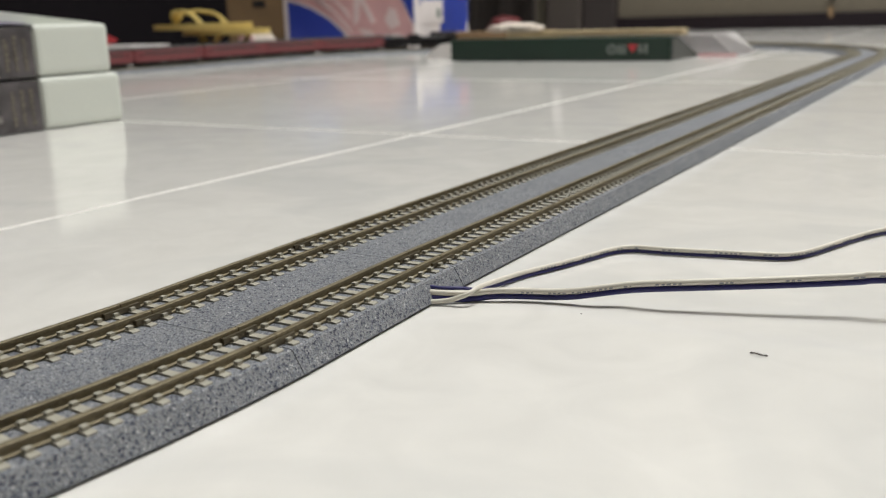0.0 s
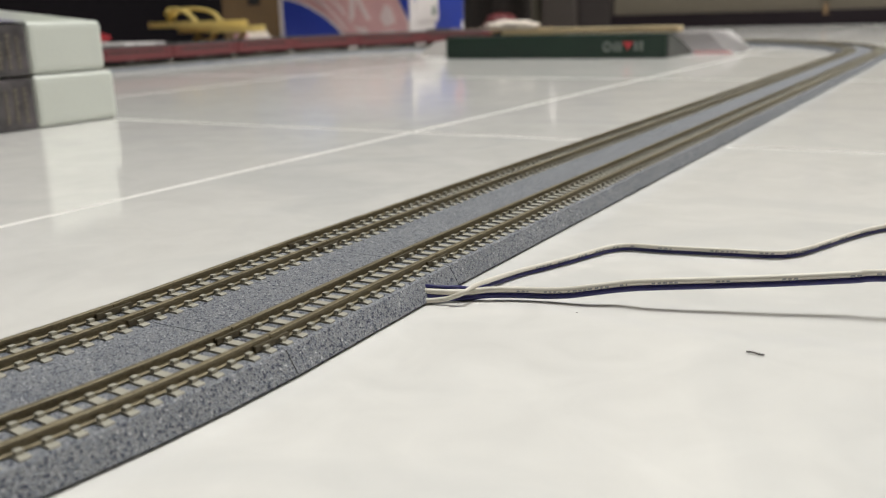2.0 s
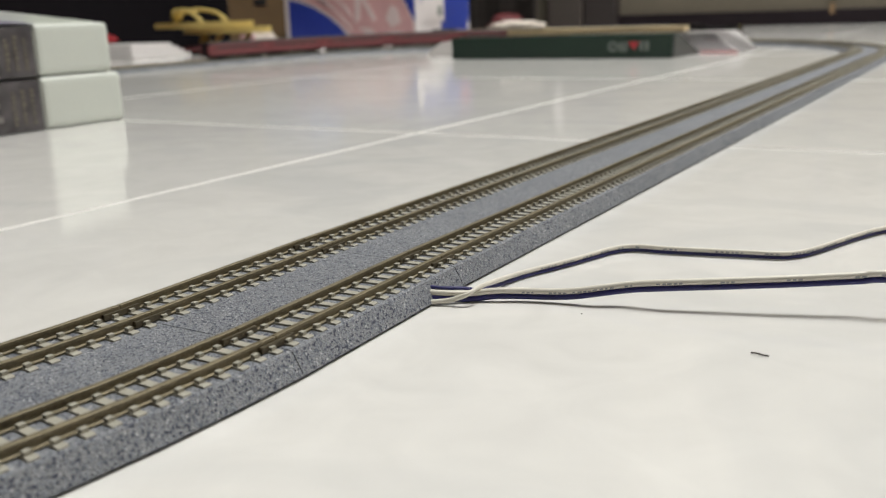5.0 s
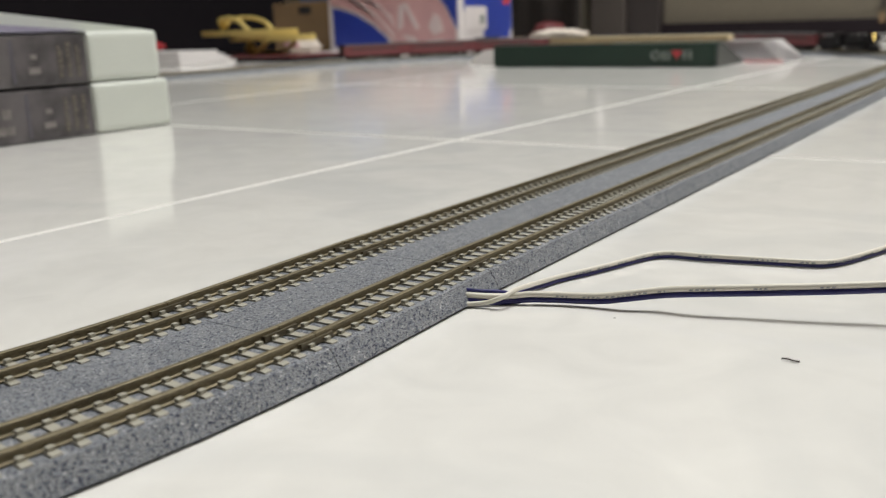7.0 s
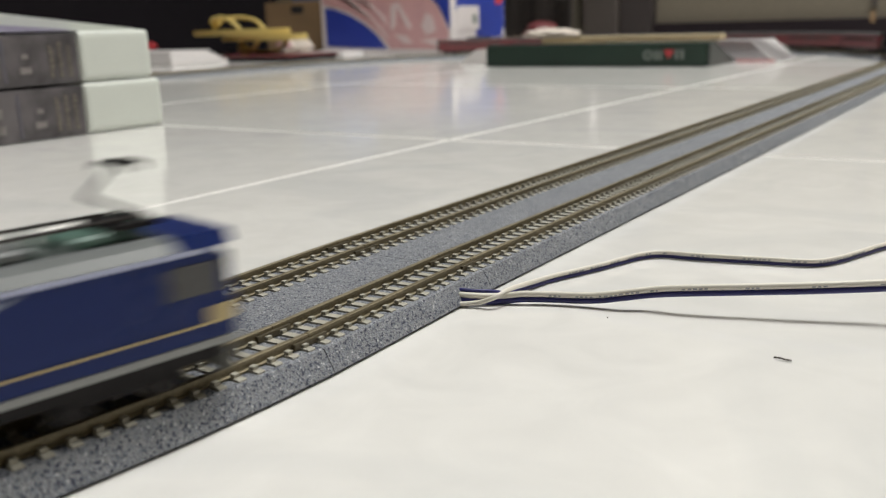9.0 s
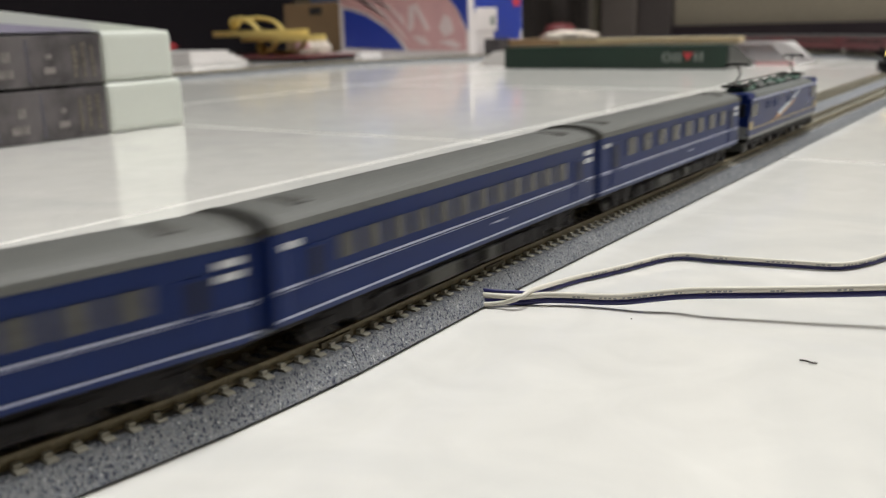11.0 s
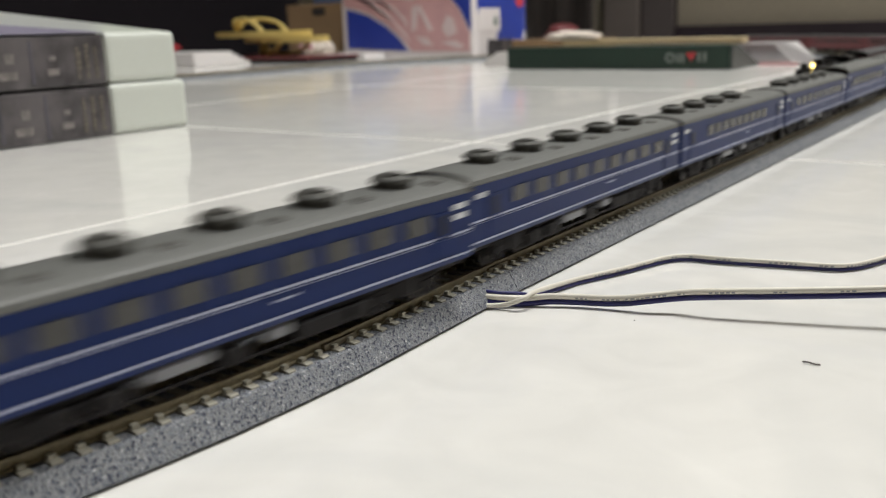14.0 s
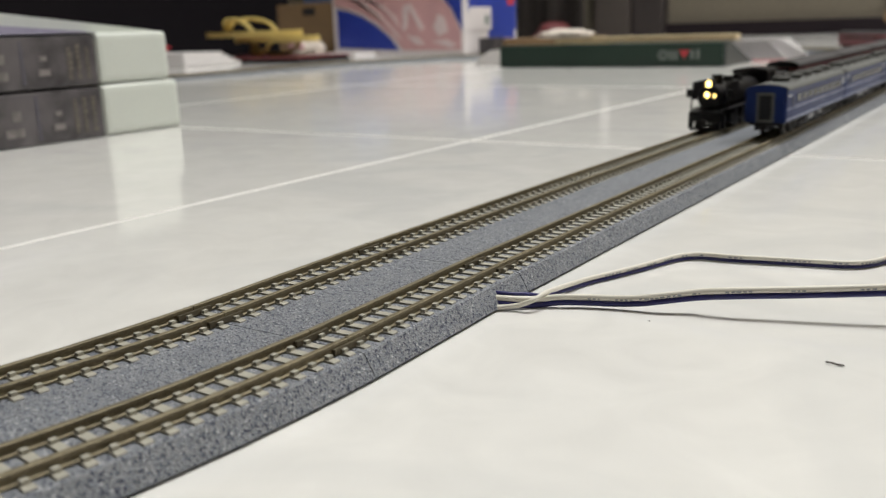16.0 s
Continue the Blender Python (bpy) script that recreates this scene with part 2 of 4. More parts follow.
def soft_box(x0, x1, y0, y1, z0, z1, r=0.001, seg=2):
    bm = box(bmesh.new(), x0, x1, y0, y1, z0, z1)
    bmesh.ops.recalc_face_normals(bm, faces=bm.faces)
    bmesh.ops.bevel(bm, geom=bm.edges[:], offset=r, segments=seg, affect="EDGES", profile=0.6)
    return bm


def one_box(*a):
    return box(bmesh.new(), *a)


def cyl(bm, p, axis, r, h, seg=16, r2=None):
    """A closed cylinder or cone of height h from p along axis x, y or z."""
    u, v, w = {"x": ((0, 1, 0), (0, 0, 1), (1, 0, 0)), "y": ((0, 0, 1), (1, 0, 0), (0, 1, 0)), "z": ((1, 0, 0), (0, 1, 0), (0, 0, 1))}[axis]
    u, v, w, p = Vector(u), Vector(v), Vector(w), Vector(p)
    r2 = r if r2 is None else r2
    rings = []
    for k, rr in ((0, r), (h, r2)):
        rings.append([bm.verts.new(p + w * k + (u * math.cos(a) + v * math.sin(a)) * rr) for a in (2 * math.pi * i / seg for i in range(seg))])
    for i in range(seg):
        j = (i + 1) % seg
        bm.faces.new((rings[0][i], rings[0][j], rings[1][j], rings[1][i]))
    bm.faces.new(rings[0][::-1])
    bm.faces.new(rings[1])
    return bm


def prism(bm, pts, axis, a, b):
    """An outline pulled from a to b along an axis; the outline's two numbers are the other two axes in order."""
    def at(p, k):
        return {"x": (k, p[0], p[1]), "y": (p[0], k, p[1]), "z": (p[0], p[1], k)}[axis]
    lo = [bm.verts.new(at(p, a)) for p in pts]
    hi = [bm.verts.new(at(p, b)) for p in pts]
    n = len(pts)
    for i in range(n):
        bm.faces.new((lo[i], lo[(i + 1) % n], hi[(i + 1) % n], hi[i]))
    bm.faces.new(lo[::-1])
    bm.faces.new(hi)
    bmesh.ops.recalc_face_normals(bm, faces=bm.faces)
    return bm


def tube(bm, pts, r, seg=8, squash=1.0):
    """A round cord along points."""
    pts = [Vector(p) for p in pts]
    rings = []
    for i, p in enumerate(pts):
        d = (pts[min(i + 1, len(pts) - 1)] - pts[max(i - 1, 0)]).normalized()
        side = d.cross(Vector((0, 0, 1))).normalized()
        up = side.cross(d).normalized()
        rings.append([bm.verts.new(p + (side * math.cos(a) * r + up * math.sin(a) * r * squash)) for a in (2 * math.pi * k / seg for k in range(seg))])
    for a, b in zip(rings, rings[1:]):
        for k in range(seg):
            f = bm.faces.new((a[k], a[(k + 1) % seg], b[(k + 1) % seg], b[k]))
            f.smooth = True
    bm.faces.new(rings[0])
    bm.faces.new(rings[-1][::-1])
    bmesh.ops.recalc_face_normals(bm, faces=bm.faces)
    return bm


def spline(points, n=12):
    """Catmull-Rom through points."""
    ps = [Vector(p) for p in points]
    ps = [ps[0] * 2 - ps[1]] + ps + [ps[-1] * 2 - ps[-2]]
    out = []
    for i in range(1, len(ps) - 2):
        for k in range(n):
            t = k / n
            a, b, c, d = ps[i - 1:i + 3]
            out.append(0.5 * (2 * b + (c - a) * t + (2 * a - 5 * b + 4 * c - d) * t * t + (3 * b - a - 3 * c + d) * t ** 3))
    return out + [ps[-2]]


def thing(name, label, category, group="", at=None):
    ob = new(name)
    ob.empty_display_size = 0.01
    if at:
        ob.matrix_basis = at
    return tagged(ob, label, category, group)


# ---- the oval: two straights and two half turns ----
Y0, Y1, MID = 0.200, 1.254, -0.48
R_OUT, R_IN = 0.4807, 0.4477
STRAIGHT = Y1 - Y0
RAIL_TOP = 0.0075


def bend(y):
    """Sideways shift of the hand-laid near straight, which is slightly kinked at its joints, and the shift's slope."""
    at, shift = (0.11, 0.14, 0.17, 0.200, 0.262, 0.510, 0.900), (-0.0006, -0.0004, 0.0007, 0.0010, -0.0007, -0.0002, 0.0)
    a, b = (float(np.interp(k, at, shift)) for k in (y - 0.002, y + 0.002))
    return float(np.interp(y, at, shift)), (b - a) / 0.004


def on_oval(q, r):
    """Place and heading on the ring of radius r at station q: 0-1 near straight, 1-2 far turn, 2-3 far straight, 3-4 near turn."""
    q %= 4
    if q < 1:
        y = Y0 + STRAIGHT * q
        shift, slope = bend(y)
        return MID + r + shift, y, -math.atan(slope)
    if q < 2:
        a = math.pi * (q - 1)
        return MID + r * math.cos(a), Y1 + r * math.sin(a), a
    if q < 3:
        return MID - r, Y1 - STRAIGHT * (q - 2), math.pi
    a = math.pi * (q - 2)
    x, y = MID + r * math.cos(a), Y0 + r * math.sin(a)
    return x + (bend(y)[0] if x > MID else 0.0), y, a


def station(s, r):
    """Metres along the ring of radius r, from the start of the near straight, as a station."""
    turn = math.pi * r
    s %= 2 * (STRAIGHT + turn)
    for k, length in enumerate((STRAIGHT, turn, STRAIGHT, turn)):
        if s <= length:
            return k + s / length
        s -= length
    return 0.0


def on_track(s, r, half, back=False):
    """A vehicle on its two bogies, half metres before and behind the point s metres along the ring."""
    (xa, ya, _), (xb, yb, _) = (on_oval(station(s + k * half, r), r) for k in (1, -1))
    turn = math.degrees(math.atan2(xb - xa, ya - yb))
    return pose((xa + xb) / 2, (ya + yb) / 2, RAIL_TOP, 0, 0, turn + (180 if back else 0))


# ---- room ----
WX0, WX1, WY0, WY1, CEIL_Z = -2.75, 2.3, -2.2, 3.0, 2.6


def room():
    floor = tagged(part("floor", one_box(WX0, WX1, WY0, WY1, -0.05, -0.0005), GROUT), "pale grouted floor of glossy white ceramic tiles", "floor", kind="structure")
    tagged(part("ceiling", one_box(WX0, WX1, WY0, WY1, CEIL_Z, CEIL_Z + 0.08), CEIL), "plain white painted ceiling", "ceiling", kind="structure")
    for name, b in (("wall_north", (WX0 - 0.1, WX1 + 0.1, WY1, WY1 + 0.1)), ("wall_south", (WX0 - 0.1, WX1 + 0.1, WY0 - 0.1, WY0)),
                    ("wall_west", (WX0 - 0.1, WX0, WY0, WY1)), ("wall_east", (WX1, WX1 + 0.1, WY0, WY1))):
        tagged(part(name, one_box(*b, -0.05, CEIL_Z + 0.08), WALL), "dull beige painted room wall", "wall", kind="structure")
    tagged(part("baseboard", soft_box(-1.02, WX1, WY1 - 0.03, WY1 - 0.001, 0.0, 0.043, 0.004), SKIRT), "dark brown skirting along the beige wall", "baseboard", kind="structure")
    tagged(part("trim", soft_box(-0.322, -0.308, WY1 - 0.012, WY1 - 0.001, 0.075, 0.9, 0.003), POST), "thin brown upright strip on the wall", "trim", kind="structure")
    tagged(part("wall_tag", soft_box(-0.321, -0.307, WY1 - 0.034, WY1 - 0.031, 0.030, 0.060, 0.001), CARD), "small ochre tag hanging over the skirting", "tag")
    # unseen white plate, added so that the floor mirrors a bright streak
    tagged(part("unseen_plate", soft_box(-1.160, -1.135, WY1 - 0.082, WY1 - 0.0715, 0.20, 0.31, 0.003), CARD_WHITE), "unseen narrow white plate added for its bright streak in the tiles", "wall plate")
    cover = glow("lamp_cover", (0.985, 0.985, 0.955), 2.0)
    # invented housings with glowing covers for the two unseen lamps
    for lx, ly in LAMP_PLACES:
        fix = thing("ceiling_light", "unseen long white ceiling lamp with a frosted cover", "ceiling light", "ceiling lamps", pose(lx, ly, 0))
        part("frame", soft_box(-0.25, 0.25, -0.46, 0.46, 2.53, 2.598, 0.01), CEIL, fix)
        part("diffuser", soft_box(-0.19, 0.19, -0.42, 0.42, 2.512, 2.534, 0.006), cover, fix)
    return floor


def curtain():
    c = thing("curtain", "heavy brown curtain hanging to the floor in folds", "curtain")
    bm = bmesh.new()
    cols = []
    n = 90
    for side in (0.0, 0.012):
        for z in (0.012, 1.0, 2.2):
            cols.append([bm.verts.new((-2.4 + 1.19 * i / n, 2.90 + side + 0.022 * math.sin(i * 0.75) + 0.008 * math.sin(i * 2.1), z)) for i in range(n + 1)])
    for a, b in ((0, 1), (1, 2), (3, 4), (4, 5)):
        for i in range(n):
            f = bm.faces.new((cols[a][i], cols[a][i + 1], cols[b][i + 1], cols[b][i]))
            f.smooth = True
    for a, b in ((0, 3), (2, 5)):
        for i in range(n):
            bm.faces.new((cols[a][i], cols[a][i + 1], cols[b][i + 1], cols[b][i]))
    bmesh.ops.recalc_face_normals(bm, faces=bm.faces)
    part("drape", bm, CURTAIN, c)
    part("rod", cyl(bmesh.new(), (-2.5, 2.91, 2.21), "x", 0.012, 1.4), SKIRT, c)
    p = thing("door_post", "taupe painted upright post beside a dark jamb", "door post")
    part("post", soft_box(-1.19, -1.07, 2.93, 2.998, 0, 2.1, 0.006), POST, p)
    part("jamb", soft_box(-1.068, -0.96, 2.95, 2.998, 0, 2.1, 0.006), JAMB, p)


def furniture():
    s = thing("sofa", "low black upholstered sofa with a plain front", "sofa")
    part("base", soft_box(-2.6, -1.78, -0.5, 2.12, 0.0, 0.26, 0.02), FURN, s)
    for k in range(3):
        part("cushion", soft_box(-2.4, -1.76, -0.48 + k * 0.86, 0.36 + k * 0.86, 0.262, 0.42, 0.035, 3), FURN, s)
    part("backrest", soft_box(-2.64, -2.42, -0.5, 2.12, 0.262, 0.78, 0.05, 3), FURN, s)


# ---- things on the floor ----
def case(name, label, x, y, z, h, end, lid):
    """A book-shaped case for model coaches: pale end and a dark printed sleeve."""
    c = thing(name, label, "case", "stacked model cases", pose(x, y, z))
    part("body", soft_box(-0.20, 0, -end, 0, 0.0004, h, 0.0045, 3), BOX_WHITE, c, "pale grey-green rounded end")
    part("inner_body", soft_box(-0.198, -0.002, -0.300, -end - 0.0005, 0.0006, h - 0.002, 0.002), BLACK, c, "dark inside of the case")
    sleeve = part("sleeve", soft_box(-0.199, 0.0012, -0.3005, -end - 0.0015, 0.0003, h - 0.0012, 0.0015), SLEEVE, c, "glossy dark printed sleeve")
    rng = random.Random(int(y * 1000 + z * 7000))
    for k in range(3):
        yy = -end - 0.008 - k * 0.0065
        bm = bmesh.new()
        zz = 0.005
        while zz < h - 0.008:
            step = rng.uniform(0.0010, 0.0026)
            box(bm, 0.0013, 0.0015, yy - 0.0016, yy + rng.uniform(0.0002, 0.0016), zz, zz + step)
            zz += step + rng.uniform(0.0006, 0.0012)
        part("print_block", bm, SLEEVE_INK, sleeve)
    for yy, zz, w, hh in ((-0.098, 0.010, 0.008, 0.004), (-0.098, 0.0185, 0.005, 0.003), (-0.128, 0.009, 0.012, 0.005), (-0.126, 0.019, 0.006, 0.006)):
        part("print_patch", one_box(0.0013, 0.0015, yy - w / 2, yy + w / 2, zz - hh / 2, zz + hh / 2), SLEEVE_PALE, sleeve)
    for yy in (-0.112, -0.142):
        part("print_panel", one_box(0.0012, 0.00135, yy - 0.0010, yy + 0.0010, 0.003, h - 0.004), SLEEVE_DIM, sleeve)
    if lid:
        bm = prism(bmesh.new(), [(-0.300, h + 0.0002), (-0.050, h + 0.0002), (-0.004, h - 0.0015), (-0.002, h + 0.0006), (-0.300, h + 0.034)], "x", -0.196, -0.012)
        part("lid", bm, BOX_WHITE, c, "pale lid standing slightly ajar")
        bm = prism(bmesh.new(), [(-0.300, h + 0.0003), (-0.056, h + 0.0003), (-0.300, h + 0.0200)], "x", -0.0118, 0.0008)
        part("sleeve_flap", bm, SLEEVE_TOP, sleeve, "lilac reflecting flap of the sleeve")
    return c


def green_box():
    g = thing("model_box", "dark green cardboard train box lying flat on the tiles", "box")
    x0, x1, y = -0.571, -0.246, 1.25
    b = part("body", prism(bmesh.new(), [(y, 0.0005), (y, 0.030), (y + 0.004, 0.031), (y + 0.03, 0.031), (y + 0.118, 0.004), (y + 0.118, 0.0005)], "x", x0, x1), GREEN_BOX, g)
    part("end_flap", prism(bmesh.new(), [(y + 0.004, 0.001), (y + 0.004, 0.029), (y + 0.03, 0.030), (y + 0.116, 0.0035), (y + 0.116, 0.001)], "x", x1 + 0.0003, x1 + 0.002), GREEN_END, g, "grey-green end flap")
    for xa, xb, za, zb in ((-0.3150, -0.3115, 0.009, 0.021), (-0.3085, -0.3055, 0.009, 0.021), (-0.2875, -0.2840, 0.010, 0.022), (-0.2800, -0.2765, 0.010, 0.022)):
        part("logo_bar", soft_box(xa, xb, y - 0.0012, y - 0.0002, za, zb, 0.0003, 1), PALE_INK, b)
    bm = bmesh.new()
    rings = [[bm.verts.new((-0.3245 + 0.0066 * k * math.cos(a), y - d, 0.0155 + 0.0064 * k * math.sin(a))) for a in (2 * math.pi * i / 20 for i in range(20))] for k, d in ((1, 0.0003), (1, 0.0012), (0.62, 0.0012), (0.62, 0.0003))]
    for a, c in ((0, 1), (1, 2), (2, 3), (3, 0)):
        for i in range(20):
            bm.faces.new((rings[a][i], rings[a][(i + 1) % 20], rings[c][(i + 1) % 20], rings[c][i]))
    bmesh.ops.recalc_face_normals(bm, faces=bm.faces)
    part("logo_ring", bm, PALE_INK, b)
    bm = prism(bmesh.new(), [(-0.303, 0.0215), (-0.289, 0.0215), (-0.296, 0.011)], "y", y - 0.0016, y - 0.0003)
    part("logo_wedge", bm, RED_INK, b, "small red wedge of the logo")


def plastic_tray():
    t = thing("plastic_tray", "clear plastic tray with a red edge on the tiles", "tray")
    y0, y1, h = 1.372, 1.50, 0.029
    def shell(xa, xb):
        bm = bmesh.new()
        prism(bm, [(xa, 0.0008), (xa + 0.01, h - 0.001), (xb - 0.03, h - 0.001), (xb, 0.0008)], "y", y0, y1)
        return bm
    part("shell", shell(-0.46, -0.195), TRAY, t)
    part("rim", soft_box(-0.47, -0.188, y0 - 0.006, y0 - 0.0003, 0.0003, 0.0022, 0.0006), TRAY, t)
    part("edge_band", soft_box(-0.240, -0.190, y0 - 0.014, y0 - 0.0065, 0.0003, 0.0040, 0.0008), PINK_INK, t, "faded red band")
    s = thing("wooden_slat", "cream wooden slat lying across the plastic tray", "slat")
    part("slat", soft_box(-0.56, -0.277, 1.405, 1.432, h - 0.0006, h + 0.0085, 0.0015), CREAM, s)
    c = thing("white_cloth", "crumpled off-white cloth over the slat's end", "cloth")
    bm = bmesh.new()
    bmesh.ops.create_icosphere(bm, subdivisions=4, radius=1)
    for v in bm.verts:
        n = noise.noise(v.co * 2.4) * 0.25 + noise.noise(v.co * 6) * 0.10
        v.co = Vector((-0.545 + v.co.x * 0.046 * (1 + n), 1.408 + v.co.y * 0.03 * (1 + n), max(h + 0.0087, h + 0.0135 + v.co.z * 0.0085 * (1 + n))))
    for f in bm.faces:
        f.smooth = True
    part("fold", bm, CLOTH, c)


def shoe_box():
    x0, x1, y0, y1, h = -1.330, -0.965, 1.775, 2.005, 0.150
    b = thing("shoe_box", "white shoe box printed with red rays and blue corners", "shoe box")
    body = part("body", soft_box(x0, x1, y0, y1, 0.0, h, 0.002), CARD_WHITE, b)
    part("lid", soft_box(x0 - 0.004, x1 + 0.004, y0 - 0.004, y1 + 0.004, h - 0.012, h + 0.004, 0.002), INK_BLUE, b, "blue lid")
    def front(pts, m, k, name):
        part(name, prism(bmesh.new(), [(x0 + u, v) for u, v in pts], "y", y0 - 0.0006 - 0.0005 * k, y0 - 0.0002), m, body)
    front([(0.014, 0.108), (0.014, 0.020), (0.190, 0.012), (0.165, 0.040), (0.130, 0.066), (0.085, 0.089), (0.045, 0.102)], INK_BLUE, 1, "blue_panel")
    front([(0.008, 0.138), (0.008, 0.116), (0.048, 0.108), (0.090, 0.094), (0.135, 0.071), (0.175, 0.040), (0.202, 0.012), (0.356, 0.010), (0.356, 0.050), (0.330, 0.100), (0.290, 0.138)], PINK_INK, 1, "red_field")
    front([(0.296, 0.138), (0.334, 0.100), (0.360, 0.052), (0.360, 0.138)], INK_BLUE, 2, "blue_panel")
    # pale strokes over the red field
    for pts in ([(0.040, 0.138), (0.062, 0.138), (0.150, 0.078), (0.196, 0.030), (0.188, 0.048), (0.140, 0.092), (0.092, 0.122)],
                [(0.075, 0.138), (0.098, 0.138), (0.158, 0.100), (0.195, 0.062), (0.186, 0.084), (0.150, 0.112)],
                [(0.205, 0.108), (0.222, 0.112), (0.216, 0.060), (0.202, 0.052)], [(0.216, 0.112), (0.228, 0.112), (0.262, 0.058), (0.250, 0.054)],
                [(0.150, 0.130), (0.200, 0.122), (0.240, 0.130), (0.232, 0.138), (0.160, 0.138)], [(0.285, 0.060), (0.300, 0.040), (0.325, 0.050), (0.316, 0.080), (0.300, 0.088)],
                [(0.212, 0.044), (0.236, 0.024), (0.262, 0.022), (0.246, 0.040)], [(0.280, 0.030), (0.330, 0.014), (0.345, 0.022), (0.318, 0.034)]):
        front(pts, FADED, 3, "pale_stroke")
    def side(pts, m, k, name, label=""):
        part(name, prism(bmesh.new(), pts, "x", x1 + 0.0002, x1 + 0.0006 + 0.0005 * k), m, body, label)
    side([(y0 + 0.018, 0.136), (y0 + 0.018, 0.092), (y1 - 0.004, 0.048), (y1 - 0.004, 0.136)], INK_BLUE, 1, "blue_panel")
    side([(y0 + 0.10, 0.104), (y0 + 0.10, 0.030), (y1 - 0.012, 0.030), (y1 - 0.012, 0.104)], INK_BLUE, 0, "blue_panel")
    side([(y0 + 0.022, 0.100), (y0 + 0.022, 0.050), (y0 + 0.112, 0.050), (y0 + 0.112, 0.100)], CARD_WHITE, 2, "label", "white product label")
    side([(y1 - 0.06, 0.136), (y1 - 0.04, 0.102), (y1 - 0.012, 0.106), (y1 - 0.012, 0.136)], RED_INK, 2, "red_patch")
    side([(y0 + 0.084, 0.082), (y0 + 0.084, 0.062), (y0 + 0.102, 0.062), (y0 + 0.102, 0.082)], PALE_INK, 3, "print_block")


def flip_flop(label, m):
    f = thing("flip_flop", label, "sandal", "yellow sandals", m)
    outline = []
    for i in range(36):
        a = 2 * math.pi * i / 36
        w = 0.045 * (1 - 0.18 * math.cos(a)) * (1 - 0.12 * math.cos(2 * a))
        outline.append((0.128 * math.cos(a), w * math.sin(a)))
    bm = prism(bmesh.new(), outline, "z", 0.0, 0.012)
    part("sole", bm, YELLOW, f)
    for sgn in (-1, 1):
        pts = spline([(0.070, 0.0, 0.014), (0.062, 0.006 * sgn, 0.030), (0.030, 0.026 * sgn, 0.038), (-0.010, 0.040 * sgn, 0.030), (-0.036, 0.040 * sgn, 0.008)], 8)
        part("strap", tube(bmesh.new(), pts, 0.0065, 8, 0.6), YELLOW, f)
    bm = bmesh.new()
    bmesh.ops.create_icosphere(bm, subdivisions=2, radius=0.013, matrix=pose(0.066, 0, 0.029))
    part("toe_knot", bm, YELLOW, f)


